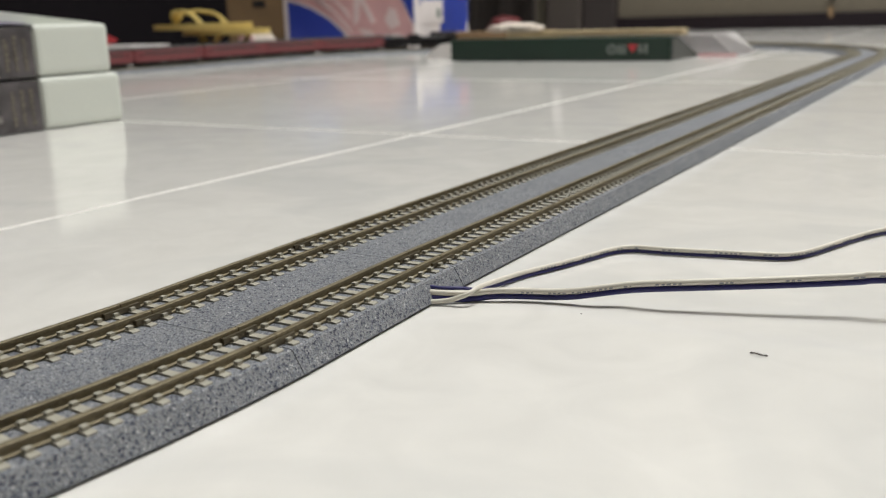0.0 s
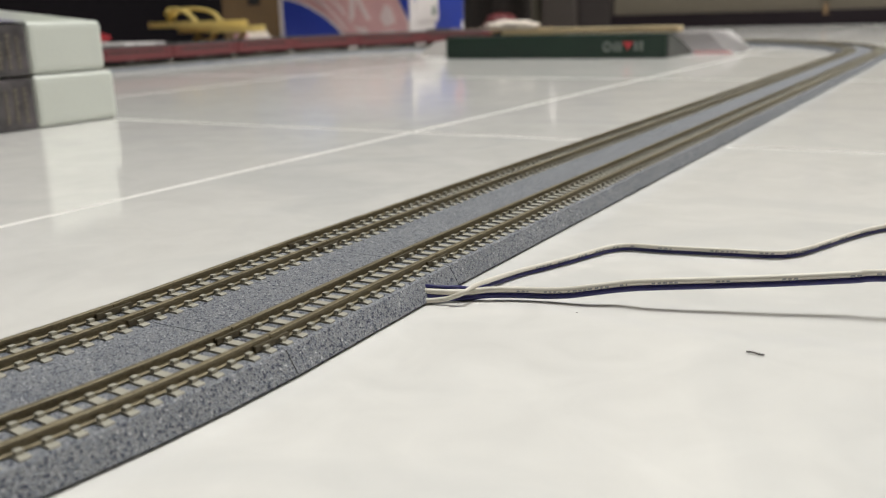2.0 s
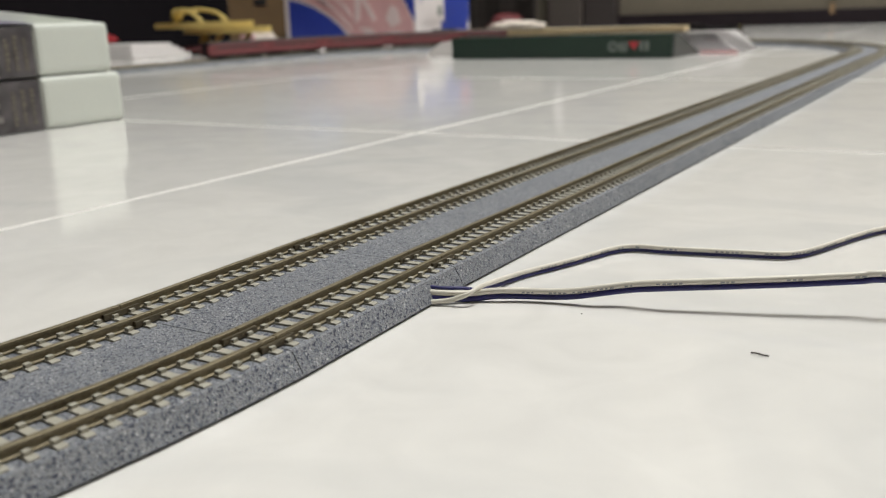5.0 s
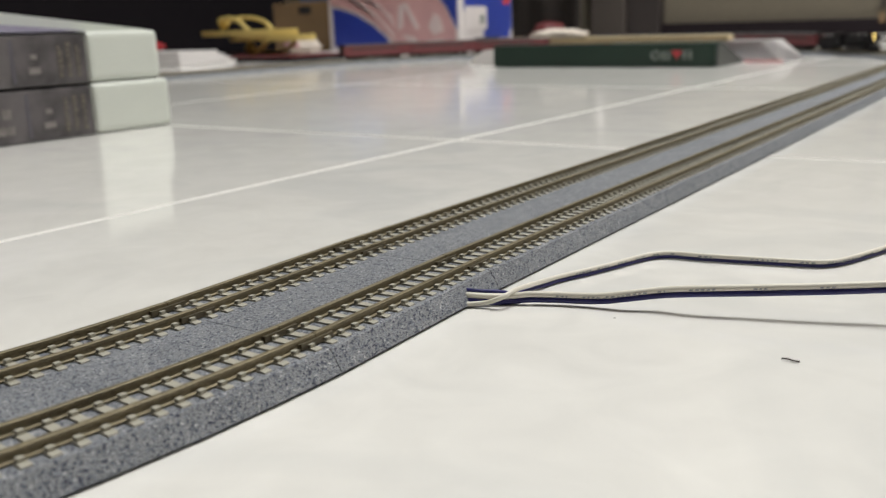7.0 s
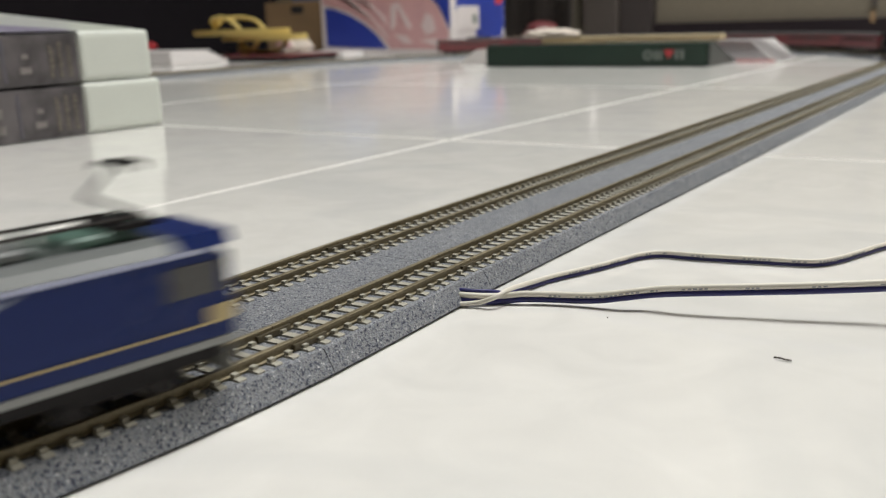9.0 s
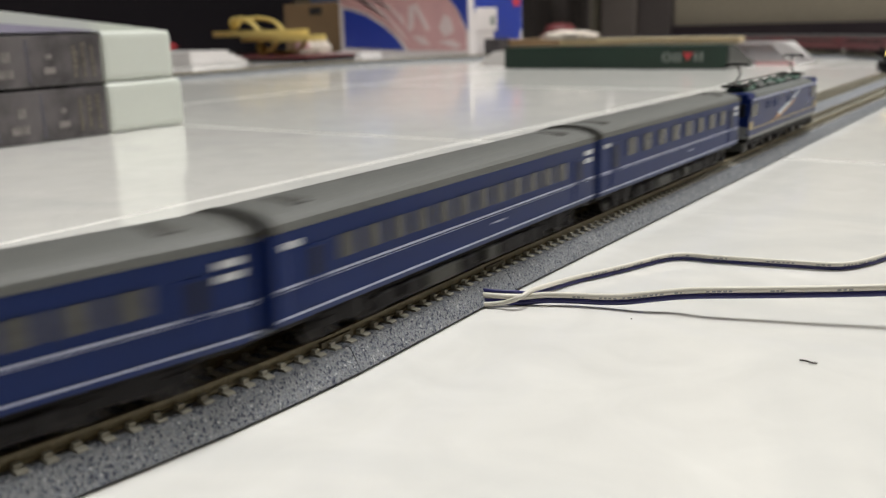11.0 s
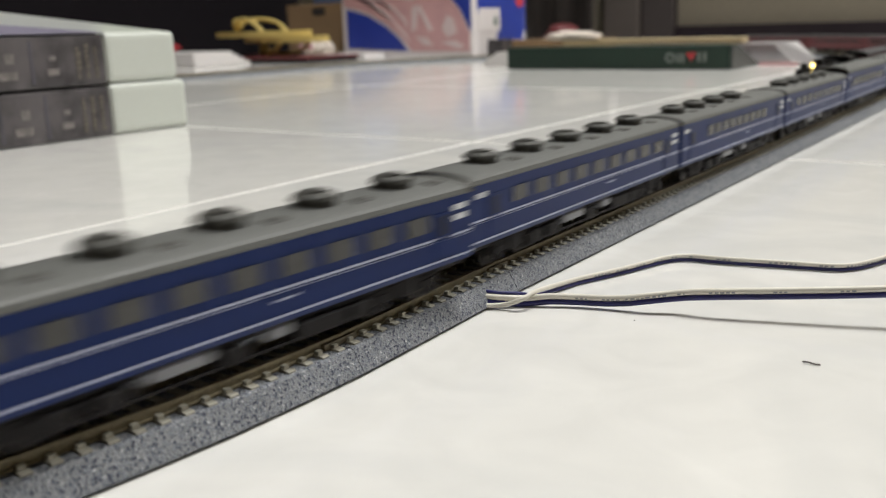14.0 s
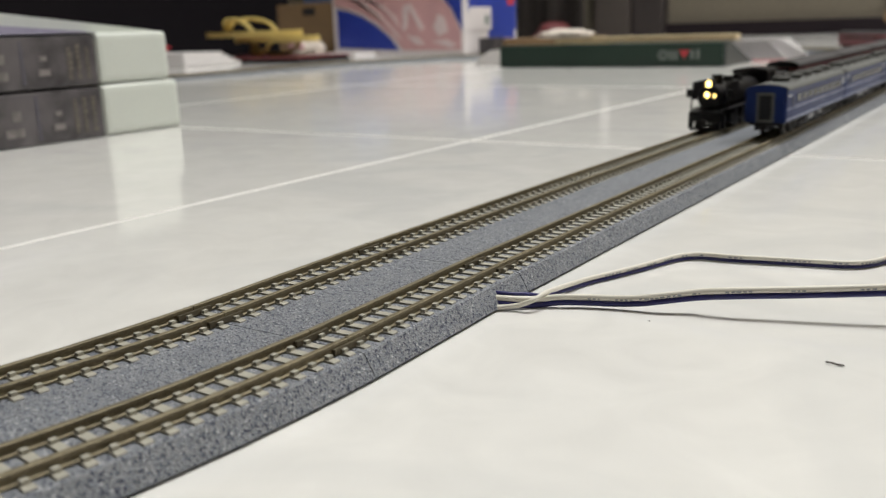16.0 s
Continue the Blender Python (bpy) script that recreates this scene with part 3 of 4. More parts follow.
def far_clutter():
    s = thing("shoe_stack", "dark flat box under yellow sandals", "box")
    part("body", soft_box(-1.46, -1.16, 1.46, 1.62, 0.0, 0.008, 0.002), SKIRT, s)
    part("lid", soft_box(-1.463, -1.157, 1.457, 1.623, 0.0082, 0.012, 0.0015), MAROON, s, "dark red lid")
    flip_flop("yellow foam flip-flop turned over on its straps", pose(-1.300, 1.545, 0.0530, 180, 0, 176))
    flip_flop("yellow foam flip-flop with thick straps lying on its pair", pose(-1.345, 1.525, 0.0532, 0, 0, 186))
    p = thing("paper_stack", "low stack of white paper bags on the floor", "paper")
    for k in range(4):
        part("sheet", soft_box(-1.66 + 0.008 * k, -1.31 - 0.012 * k, 1.30 + 0.01 * k, 1.45 - 0.005 * k, 0.0005 + 0.0066 * k, 0.0068 + 0.0066 * k, 0.002), PAPER, p)
    r = thing("red_cloth", "crumpled red cloth on white paper", "cloth")
    bm = bmesh.new()
    bmesh.ops.create_icosphere(bm, subdivisions=4, radius=1)
    for v in bm.verts:
        n = noise.noise(v.co * 2.1 + Vector((4, 2, 1))) * 0.3 + noise.noise(v.co * 6) * 0.1
        v.co = Vector((-1.60 + v.co.x * 0.10 * (1 + n), 1.40 + v.co.y * 0.05 * (1 + n), max(0.0272, 0.034 + v.co.z * 0.020 * (1 + n))))
    part("fold", bm, RED_CLOTH, r)
    c = thing("cardboard_carton", "small brown cardboard carton with a taped top", "carton")
    part("body", soft_box(-1.59, -1.36, 1.86, 2.04, 0.0, 0.128, 0.003), CARD, c)
    part("tape", soft_box(-1.592, -1.358, 1.925, 1.965, 0.1, 0.1292, 0.001), POST, c)
    part("hand_hole", soft_box(-1.50, -1.46, 1.8585, 1.862, 0.10, 0.118, 0.001), BLACK, c)
    t = thing("blue_carton", "dull blue carton standing on the cardboard one", "carton")
    part("body", soft_box(-1.515, -1.365, 1.88, 2.02, 0.1293, 0.25, 0.003), BLUE_CARD, t)
    part("seam", soft_box(-1.5152, -1.3648, 1.8792, 1.8798, 0.160, 0.164, 0.0002, 1), PAPER, t)
    q = thing("paper_bag", "crumpled white bag with a faded red print", "bag")
    bm = bmesh.new()
    bmesh.ops.create_icosphere(bm, subdivisions=4, radius=1)
    for v in bm.verts:
        n = noise.noise(v.co * 2.6 + Vector((1, 5, 2))) * 0.3 + noise.noise(v.co * 7) * 0.12
        v.co = Vector((-1.365 + v.co.x * 0.042 * (1 + n), 1.72 + v.co.y * 0.030 * (1 + n), max(0.0002, 0.018 + v.co.z * 0.024 * (1 + n))))
    bag = part("bag", bm, CLOTH, q)
    part("print_patch", soft_box(-1.392, -1.352, 1.684, 1.692, 0.020, 0.034, 0.002), PINK_INK, bag)
    u = thing("paper_sheet", "white folded paper before the shoe box", "paper")
    part("sheet", soft_box(-1.325, -1.200, 1.690, 1.765, 0.0003, 0.010, 0.002), PAPER, u)
    o = thing("cardboard_strip", "folded brown cardboard strip on the floor", "cardboard")
    part("strip", soft_box(-0.94, -0.70, 1.86, 1.93, 0.0, 0.030, 0.003), CARD, o)
    d = thing("small_block", "small dark blue block beside the shoe box", "block")
    part("body", soft_box(-0.945, -0.905, 1.80, 1.84, 0.0, 0.034, 0.002), SLEEVE, d)
    w = thing("foam_block", "white foam packing piece on the tiles", "foam")
    part("body", prism(bmesh.new(), [(-0.668, 0.0), (-0.606, 0.0), (-0.606, 0.026), (-0.640, 0.022), (-0.660, 0.010)], "y", 1.335, 1.40), PAPER, w)
    k = thing("dark_bundle", "dark red-brown bundle behind the cloth", "bundle")
    bm = bmesh.new()
    bmesh.ops.create_icosphere(bm, subdivisions=3, radius=1)
    for v in bm.verts:
        n = noise.noise(v.co * 2.0 + Vector((7, 1, 3))) * 0.25
        v.co = Vector((-1.02 + v.co.x * 0.05 * (1 + n), 2.30 + v.co.y * 0.04 * (1 + n), max(0.0, 0.03 + v.co.z * 0.032 * (1 + n))))
    part("bundle", bm, MAROON, k)


def splinter():
    s = thing("splinter", "tiny dark wood splinter lying on the tiles", "splinter")
    part("sliver", tube(bmesh.new(), spline([(0.0817, 0.2478, 0.0003), (0.0828, 0.2477, 0.0004), (0.0840, 0.2475, 0.0003), (0.0850, 0.2476, 0.0003)], 4), 0.00017, 6), SPLINTER, s)
    s = thing("speck", "tiny dark speck of dirt on the tiles", "speck")
    part("speck", tube(bmesh.new(), [(0.0440, 0.2560, 0.0001), (0.0443, 0.2561, 0.0001)], 0.00010, 6), SPLINTER, s)


# ---- feeder cables ----
def cable(label, white, blue, r, blue_r, start, bars):
    """A twin flat cable: a white and a blue core fused edge to edge, with faint marks low on the white one."""
    c = thing("feeder_cable", label, "cable", "track feeder cables")
    white, blue = spline(white, 10), spline(blue, 10)
    w = part("white_core", tube(bmesh.new(), white, r, 10), WIRE_WHITE, c, "white insulated core")
    part("blue_core", tube(bmesh.new(), blue, blue_r, 10), WIRE_BLUE, c, "dark blue insulated core")
    rng = random.Random(bars)
    n = len(white)
    for g in range(bars):
        k = int(start + (n - start - 12) * g / bars)
        bm = bmesh.new()
        at = 0.0
        for j in range(rng.randint(3, 6)):
            a, b = white[k], white[k + 1]
            d = (b - a).normalized()
            side = d.cross(Vector((0, 0, 1))).normalized()
            o = a + d * at + side * r * 0.93 - Vector((0, 0, r * 0.30))
            m = Matrix.Translation(o) @ Matrix((d, side, Vector((0, 0, 1)))).transposed().to_4x4() @ pose(0, 0, 0, -107)
            long = rng.uniform(0.0005, 0.0010)
            box(bm, 0, long, -0.00020, 0.00020, -0.00005, 0.00005, m)
            at += long + rng.uniform(0.0003, 0.0006)
        part("print_block", bm, PRINT, w)


def cables():
    over = [(0.0370, 0.3106), (0.0455, 0.3117), (0.0603, 0.3149), (0.0722, 0.3177), (0.0765, 0.3207), (0.0796, 0.3260), (0.0837, 0.3364), (0.0880, 0.3474), (0.0940, 0.3590), (0.112, 0.385), (0.150, 0.420), (0.30, 0.50)]
    rise = [(0.0213, 0.2767), (0.0244, 0.2842), (0.0274, 0.2919), (0.0299, 0.2994), (0.0327, 0.3066)] + over
    cable("white and blue twin cable snaking over the tiles",
          [(0.0085, 0.2455, 0.0010), (0.0119, 0.2475, 0.0009), (0.0156, 0.2491, 0.0014), (0.0190, 0.2503, 0.0028), (0.0197, 0.2545, 0.0034), (0.0193, 0.2621, 0.0026), (0.0197, 0.2700, 0.0019)] + [(x, y, 0.0017) for x, y in rise],
          [(0.0085, 0.2492, 0.0036), (0.0125, 0.2504, 0.0034), (0.0160, 0.2532, 0.0030), (0.0180, 0.2590, 0.0014), (0.0194, 0.2690, 0.0007)] + [(x, y, 0.0006) for x, y in rise], 0.00057, 0.00048, 75, 16)
    arch = [(0.0230, 0.2561, 0.0019), (0.0285, 0.2587, 0.0019), (0.0350, 0.2607, 0.0020), (0.0401, 0.2619, 0.0025), (0.0444, 0.2630, 0.0033), (0.0509, 0.2660, 0.0042), (0.0580, 0.2671, 0.0052),
            (0.0710, 0.2714, 0.0061), (0.0836, 0.2758, 0.0070), (0.0958, 0.2806, 0.0079), (0.1010, 0.2817, 0.0086), (0.125, 0.290, 0.0090), (0.17, 0.31, 0.0060), (0.22, 0.34, 0.0022), (0.34, 0.40, 0.0018)]
    cable("white and blue twin cable arching just above the tiles",
          [(0.0085, 0.2482, 0.0026), (0.0120, 0.2494, 0.0025), (0.0160, 0.2518, 0.0022), (0.0190, 0.2540, 0.0021)] + [(x, y, z + 0.00065) for x, y, z in arch],
          [(0.0085, 0.2476, 0.0016), (0.0120, 0.2490, 0.0014), (0.0160, 0.2516, 0.0009), (0.0190, 0.2540, 0.0008)] + [(x, y, z - 0.00065) for x, y, z in arch], 0.00072, 0.00072, 50, 12)


# ---- track ----
def sweep(bm, profile, r, qs):
    """Pulls a closed outline (offset from the ring, height) along the oval."""
    rings = []
    for q in qs:
        rings.append([bm.verts.new((*on_oval(q, r + o)[:2], z)) for o, z in profile])
    n = len(profile)
    for a, b in zip(rings, rings[1:]):
        for i in range(n):
            bm.faces.new((a[i], a[(i + 1) % n], b[(i + 1) % n], b[i]))
    bm.faces.new(rings[0][::-1])
    bm.faces.new(rings[-1])
    bmesh.ops.recalc_face_normals(bm, faces=bm.faces)
    return bm


ROADBED = [(-0.0272, 0.0), (-0.0273, 0.0006), (-0.0279, 0.0007), (-0.0254, 0.0050), (-0.0247, 0.0052), (0.0247, 0.0052), (0.0254, 0.0050), (0.0279, 0.0007), (0.0273, 0.0006), (0.0272, 0.0)]
RAIL_SHAPE = [(-0.0009, 0.0054), (-0.0009, 0.0057), (-0.00045, 0.0059), (-0.00042, 0.0067), (-0.0006, 0.0068), (-0.0006, 0.00742), (-0.00045, 0.0075),
              (0.00045, 0.0075), (0.0006, 0.00742), (0.0006, 0.0068), (0.00042, 0.0067), (0.00045, 0.0059), (0.0009, 0.0057), (0.0009, 0.0054)]
GAUGE = 0.0047
PITCH = 0.0043


def tie_mesh():
    bm = bmesh.new()
    prism(bm, [(-0.0080, 0.0050), (-0.0080, 0.0054), (-0.0076, 0.0056), (0.0076, 0.0056), (0.0080, 0.0054), (0.0080, 0.0050)], "y", -0.0009, 0.0009)
    for c in (-GAUGE, GAUGE):
        for s in (-1, 1):
            x = c + s * 0.00135
            box(bm, x - 0.00055, x + 0.00055, -0.0006, 0.0006, 0.0055, 0.0063)
    return bm


def track():
    cuts = [(Y - Y0) / STRAIGHT for Y in (0.200, 0.262, 0.510, 0.758, 1.006, 1.254)]
    turn = [0, 0.25, 0.5, 0.75, 1.0]
    spans = [(k + a, k + b, k) for k in range(4) for a, b in zip((cuts, turn)[k % 2], (cuts, turn)[k % 2][1:])]
    bm = tie_mesh()
    tie = bpy.data.meshes.new("tie")
    bm.to_mesh(tie)
    bm.free()
    tie.materials.append(CONCRETE)
    r_mid = (R_OUT + R_IN) / 2
    for a, b, k in spans:
        curved = k % 2 == 1
        length = (b - a) * (math.pi * r_mid if curved else STRAIGHT)
        near = (k == 0 and a < 0.52) or (a >= 3.7)
        gap = 0.00011 / length * (b - a)
        label = "%s double-track model railway section with grey ballast and concrete ties" % ("curved" if curved else "short straight" if length < 0.1 else "straight")
        sec = thing("track_section", label, "model track", "oval of model track")
        n = 24 if curved else 1
        qs = [a + gap + (b - a - 2 * gap) * i / n for i in range(n + 1)]
        part("roadbed", sweep(bmesh.new(), ROADBED, r_mid, qs), BALLAST, sec, "speckled grey ballast roadbed")
        rng = random.Random(int(a * 1000))
        for r in (R_OUT, R_IN):
            for o in (-GAUGE, GAUGE):
                part("rail", sweep(bmesh.new(), [(x + o, z) for x, z in RAIL_SHAPE], r, qs), RAIL, sec, "olive-brown metal rail")
                x, y, h = on_oval(a, r + o)
                for s in (-1, 1):
                    j = part("joiner", one_box(s * 0.00032 if s > 0 else -0.00115, 0.00115 if s > 0 else -0.00032, -0.0046, 0.0046, 0.0055, 0.0067), JOINER, sec)
                    j.matrix_basis = pose(x, y, 0, 0, 0, math.degrees(h))
            count = max(1, round(length * (r / r_mid if curved else 1) / PITCH))
            rest = bmesh.new()
            for i in range(count):
                x, y, h = on_oval(a + (b - a) * (i + 0.5) / count, r)
                m = pose(x, y, 0, 0, 0, math.degrees(h))
                if near:
                    t = new("tie", tie)
                    t.parent = sec
                    t.matrix_basis = m
                else:
                    box(rest, -0.0078, 0.0078, -0.00105, 0.00105, 0.0050, 0.0056, m)
                    for c in (-0.00605, -0.00335, 0.00335, 0.00605):
                        box(rest, c - 0.00055, c + 0.00055, -0.0006, 0.0006, 0.0055, 0.0063, m)
            if near:
                rest.free()
            else:
                tagged(part("tie_strip", rest, CONCRETE, sec), kind="stuff")
    feed = thing("cable_port", "small dark port where the cables enter the roadbed", "port")
    part("port", soft_box(0.0070, 0.0106, 0.2462, 0.2508, 0.0006, 0.0030, 0.0002, 1), BLACK, feed)


# ---- rolling stock; a vehicle's origin is on the rail tops, its front points along +y ----
BODY, PITCH_COACH = 0.1310, 0.13405


def wheelset(parent, y):
    bm = bmesh.new()
    for s in (-1, 1):
        cyl(bm, (s * 0.0046 - 0.0006, y, 0.0029), "x", 0.0029, 0.0012, 18)
        cyl(bm, (s * 0.0040 - 0.0003, y, 0.0029), "x", 0.0033, 0.0006, 18)
    cyl(bm, (-0.0046, y, 0.0029), "x", 0.0006, 0.0092, 8)
    part("wheelset", bm, STEEL, parent)


def bogie(thing_ob, y, half=0.0075, axles=2):
    bm = bmesh.new()
    for s in (-1, 1):
        box(bm, s * 0.0070 - 0.0007, s * 0.0070 + 0.0007, y - half - 0.003, y + half + 0.003, 0.0032, 0.0058)
        for k in range(axles):
            yy = y - half + 2 * half * k / (axles - 1)
            box(bm, s * 0.0074 - 0.0008, s * 0.0074 + 0.0009, yy - 0.0014, yy + 0.0014, 0.0018, 0.0050)
        box(bm, s * 0.0074 - 0.0006, s * 0.0074 + 0.0009, y - 0.0022, y + 0.0022, 0.0030, 0.0068)
    box(bm, -0.0070, 0.0070, y - 0.003, y + 0.003, 0.0034, 0.0070)
    b = part("bogie", bm, UNDER, thing_ob)
    for k in range(axles):
        wheelset(b, y - half + 2 * half * k / (axles - 1))


def roof_outline(w, z0, z1, n=14):
    return [(w * math.cos(math.pi * i / n) * (0.9 + 0.1 * abs(math.cos(math.pi * i / n))), z0 + (z1 - z0) * math.sin(math.pi * i / n) ** 0.72) for i in range(n + 1)]


def coach(name, label, group, paint, roof_mat, windows, domes, line_mat, sill=0.0158, head=0.0202, eave=0.0240, rise=0.0031, line=0.0137):
    c = thing(name, label, "model coach", group)
    h, w = BODY / 2, 0.0094
    crown = eave + rise
    side = [(-w + 0.0004, 0.0070), (-w, 0.0080), (-w, eave), (w, eave), (w, 0.0080), (w - 0.0004, 0.0070)]
    body = part("body", prism(bmesh.new(), side, "y", -h, h), paint, c)
    ro = roof_outline(w + 0.0003, eave - 0.0002, crown)
    roof = part("roof", prism(bmesh.new(), ro + [(-w, eave - 0.0006), (w, eave - 0.0006)], "y", -h + 0.0002, h - 0.0002), roof_mat, c, "dull grey curved roof")
    for e in (-1, 1):
        rim = [(x * 1.02, eave - 0.0006 + (z - eave + 0.0006) * 1.06) for x, z in ro] + [(-w * 1.02, eave - 0.0006), (w * 1.02, eave - 0.0006)]
        part("end_rim", prism(bmesh.new(), rim, "y", *sorted((e * (h - 0.0012), e * (h + 0.0003)))), DOME, roof, "dark rim at the roof's end")
        cap = [(x * 0.95, eave - 0.0006 + (z - eave + 0.0006) * 0.92) for x, z in ro] + [(-w * 0.95, eave - 0.0008), (w * 0.95, eave - 0.0008)]
        part("end_cap", prism(bmesh.new(), cap, "y", *sorted((e * h, e * (h + 0.00045)))), paint if domes else UNDER, body)
    for s in (-1, 1):
        x0, x1 = (w + 0.00005, w + 0.00028) if s > 0 else (-w - 0.00028, -w - 0.00005)
        for z, t in ((line, 0.00020), (line - 0.0006, 0.00004), (0.0084, 0.00018)):
            if line_mat:
                part("stripe", one_box(x0, x1, -h + 0.0005, h - 0.0005, z - t, z + t), line_mat, body, "thin silver line")
        for y, ww in windows:
            part("window", one_box(x0, x1 + s * 0.00006 if s > 0 else x1, y - ww / 2, y + ww / 2, sill, head), GLASS, body, "")
        for y in (-h + 0.0105, h - 0.0105):
            d = part("door", one_box(x0, x1, y - 0.0030, y + 0.0030, 0.0092, head - 0.0002), paint, body)
            part("door_window", one_box(x0 if s < 0 else x1, x1 + 0.0001 if s > 0 else x0 + 0.0001, y - 0.0013, y + 0.0013, line + 0.0007, head - 0.0008), DARK_GLASS, d)
        if line_mat:
            for y, z, l in ((h - 0.0045, eave - 0.0051, 0.0021), (h - 0.0045, eave - 0.0029, 0.0021), (-h + 0.0045, eave - 0.0030, 0.0018)):
                part("marking", one_box(x0, x1, y - l, y + l, z - 0.0006, z + 0.0006), MARKING, body, "small white marking")
            part("marking", one_box(x0, x1, 0.008, 0.0125, 0.0112, 0.0116), LINE, body)
    for e in (-1, 1):
        y0, y1 = (h, h + 0.0004) if e > 0 else (-h - 0.0004, -h)
        part("end_panel", one_box(-w + 0.001, w - 0.001, y0, y1, 0.0085, eave + 0.0001), paint, body)
        y0, y1 = (h + 0.0004, h + 0.0012) if e > 0 else (-h - 0.0012, -h - 0.0004)
        g = bmesh.new()
        for b in ((-0.0039, -0.0029, 0.0072, eave - 0.0014), (0.0029, 0.0039, 0.0072, eave - 0.0014), (-0.0029, 0.0029, eave - 0.0024, eave - 0.0014), (-0.0029, 0.0029, 0.0072, 0.0084)):
            box(g, b[0], b[1], y0, y1, b[2], b[3])
        part("gangway_frame", g, ROOF if line_mat else UNDER, body, "grey gangway frame")
        part("gangway_door", one_box(-0.0028, 0.0028, y0 - 0.0002, y1 - 0.0005, 0.0084, eave - 0.0025), DARK_GLASS, body)
        part("coupler", one_box(-0.0012, 0.0012, min(y0, y1) - (0.001 if e < 0 else 0), max(y0, y1) + (0.001 if e > 0 else 0), 0.0040, 0.0058), UNDER, c)
    for y in domes:
        bm = bmesh.new()
        cyl(bm, (0, y, crown - 0.0008), "z", 0.0041, 0.0022, 24, 0.0040)
        cyl(bm, (0, y, crown + 0.0012), "z", 0.0046, 0.0007, 24, 0.0044)
        cyl(bm, (0, y, crown + 0.0019), "z", 0.0044, 0.0006, 24, 0.0034)
        cyl(bm, (0, y, crown + 0.0025), "z", 0.0024, 0.0004, 18)
        part("cooling_unit", bm, DOME, roof, "dark round roof cooling unit")
    for y in ([d + 0.0085 for d in domes] if domes else (-h + 0.012, h - 0.012)):
        part("vent", soft_box(0.0022 if domes else -0.0020, 0.0058, y - 0.0020, y + 0.0020, crown - 0.0010, crown + 0.0001, 0.0004, 1), DOME, roof)
    bogie(c, -h + 0.0215)
    bogie(c, h - 0.0215)
    part("underframe", one_box(-0.0075, 0.0075, -h + 0.001, h - 0.001, 0.0056, 0.0070), UNDER, c)
    for y, l, light in ((-0.0330, 0.006, 0), (-0.0240, 0.007, 0), (-0.0120, 0.0125, 1), (-0.0010, 0.006, 0), (0.0090, 0.0055, 1), (0.0195, 0.013, 0), (0.0300, 0.006, 0)):
        pale = light and domes
        gear = part("equipment_box", soft_box(-0.0089, 0.0089, y - l / 2, y + l / 2, 0.0042 if pale else 0.0022, 0.0066 if pale else 0.0057, 0.0005, 1), TANK if pale else DOME if light else UNDER, c, "pale grey underfloor tank" if pale else "")
        for k in (-1, 1):
            part("hanger", one_box(-0.0082, 0.0082, y + k * l * 0.32 - 0.0005, y + k * l * 0.32 + 0.0005, 0.0050, 0.0069), UNDER, gear)
    for s in (-1, 1):
        part("truss_rail", one_box(*sorted((s * 0.0080, s * 0.0084)), -h + 0.034, h - 0.034, 0.0024, 0.0029), UNDER, c)
    return c


def pantograph(parent, y, face):
    p = part("pantograph", one_box(-0.0050, 0.0050, y - 0.0045, y + 0.0045, 0.0276, 0.0284), UNDER, parent, "raised dark pantograph")
    bm = bmesh.new()
    knee, top = (0, y - face * 0.0050, 0.0328), (0, y + face * 0.001, 0.0376)
    tube(bm, [(0, y + face * 0.004, 0.0284), knee], 0.00045, 6)
    tube(bm, [knee, top], 0.00038, 6)
    part("arm", bm, UNDER, p)
    bm = bmesh.new()
    for d in (-0.0016, 0.0016):
        pts = spline([(-0.0045, y + face * 0.001 + d, 0.0362), (-0.0034, y + face * 0.001 + d, 0.0373), (0.0034, y + face * 0.001 + d, 0.0373), (0.0045, y + face * 0.001 + d, 0.0362)], 4)
        tube(bm, pts, 0.0004, 6)
    box(bm, -0.0005, 0.0005, y + face * 0.001 - 0.0016, y + face * 0.001 + 0.0016, 0.0368, 0.0373)
    part("collector_head", bm, UNDER, p)


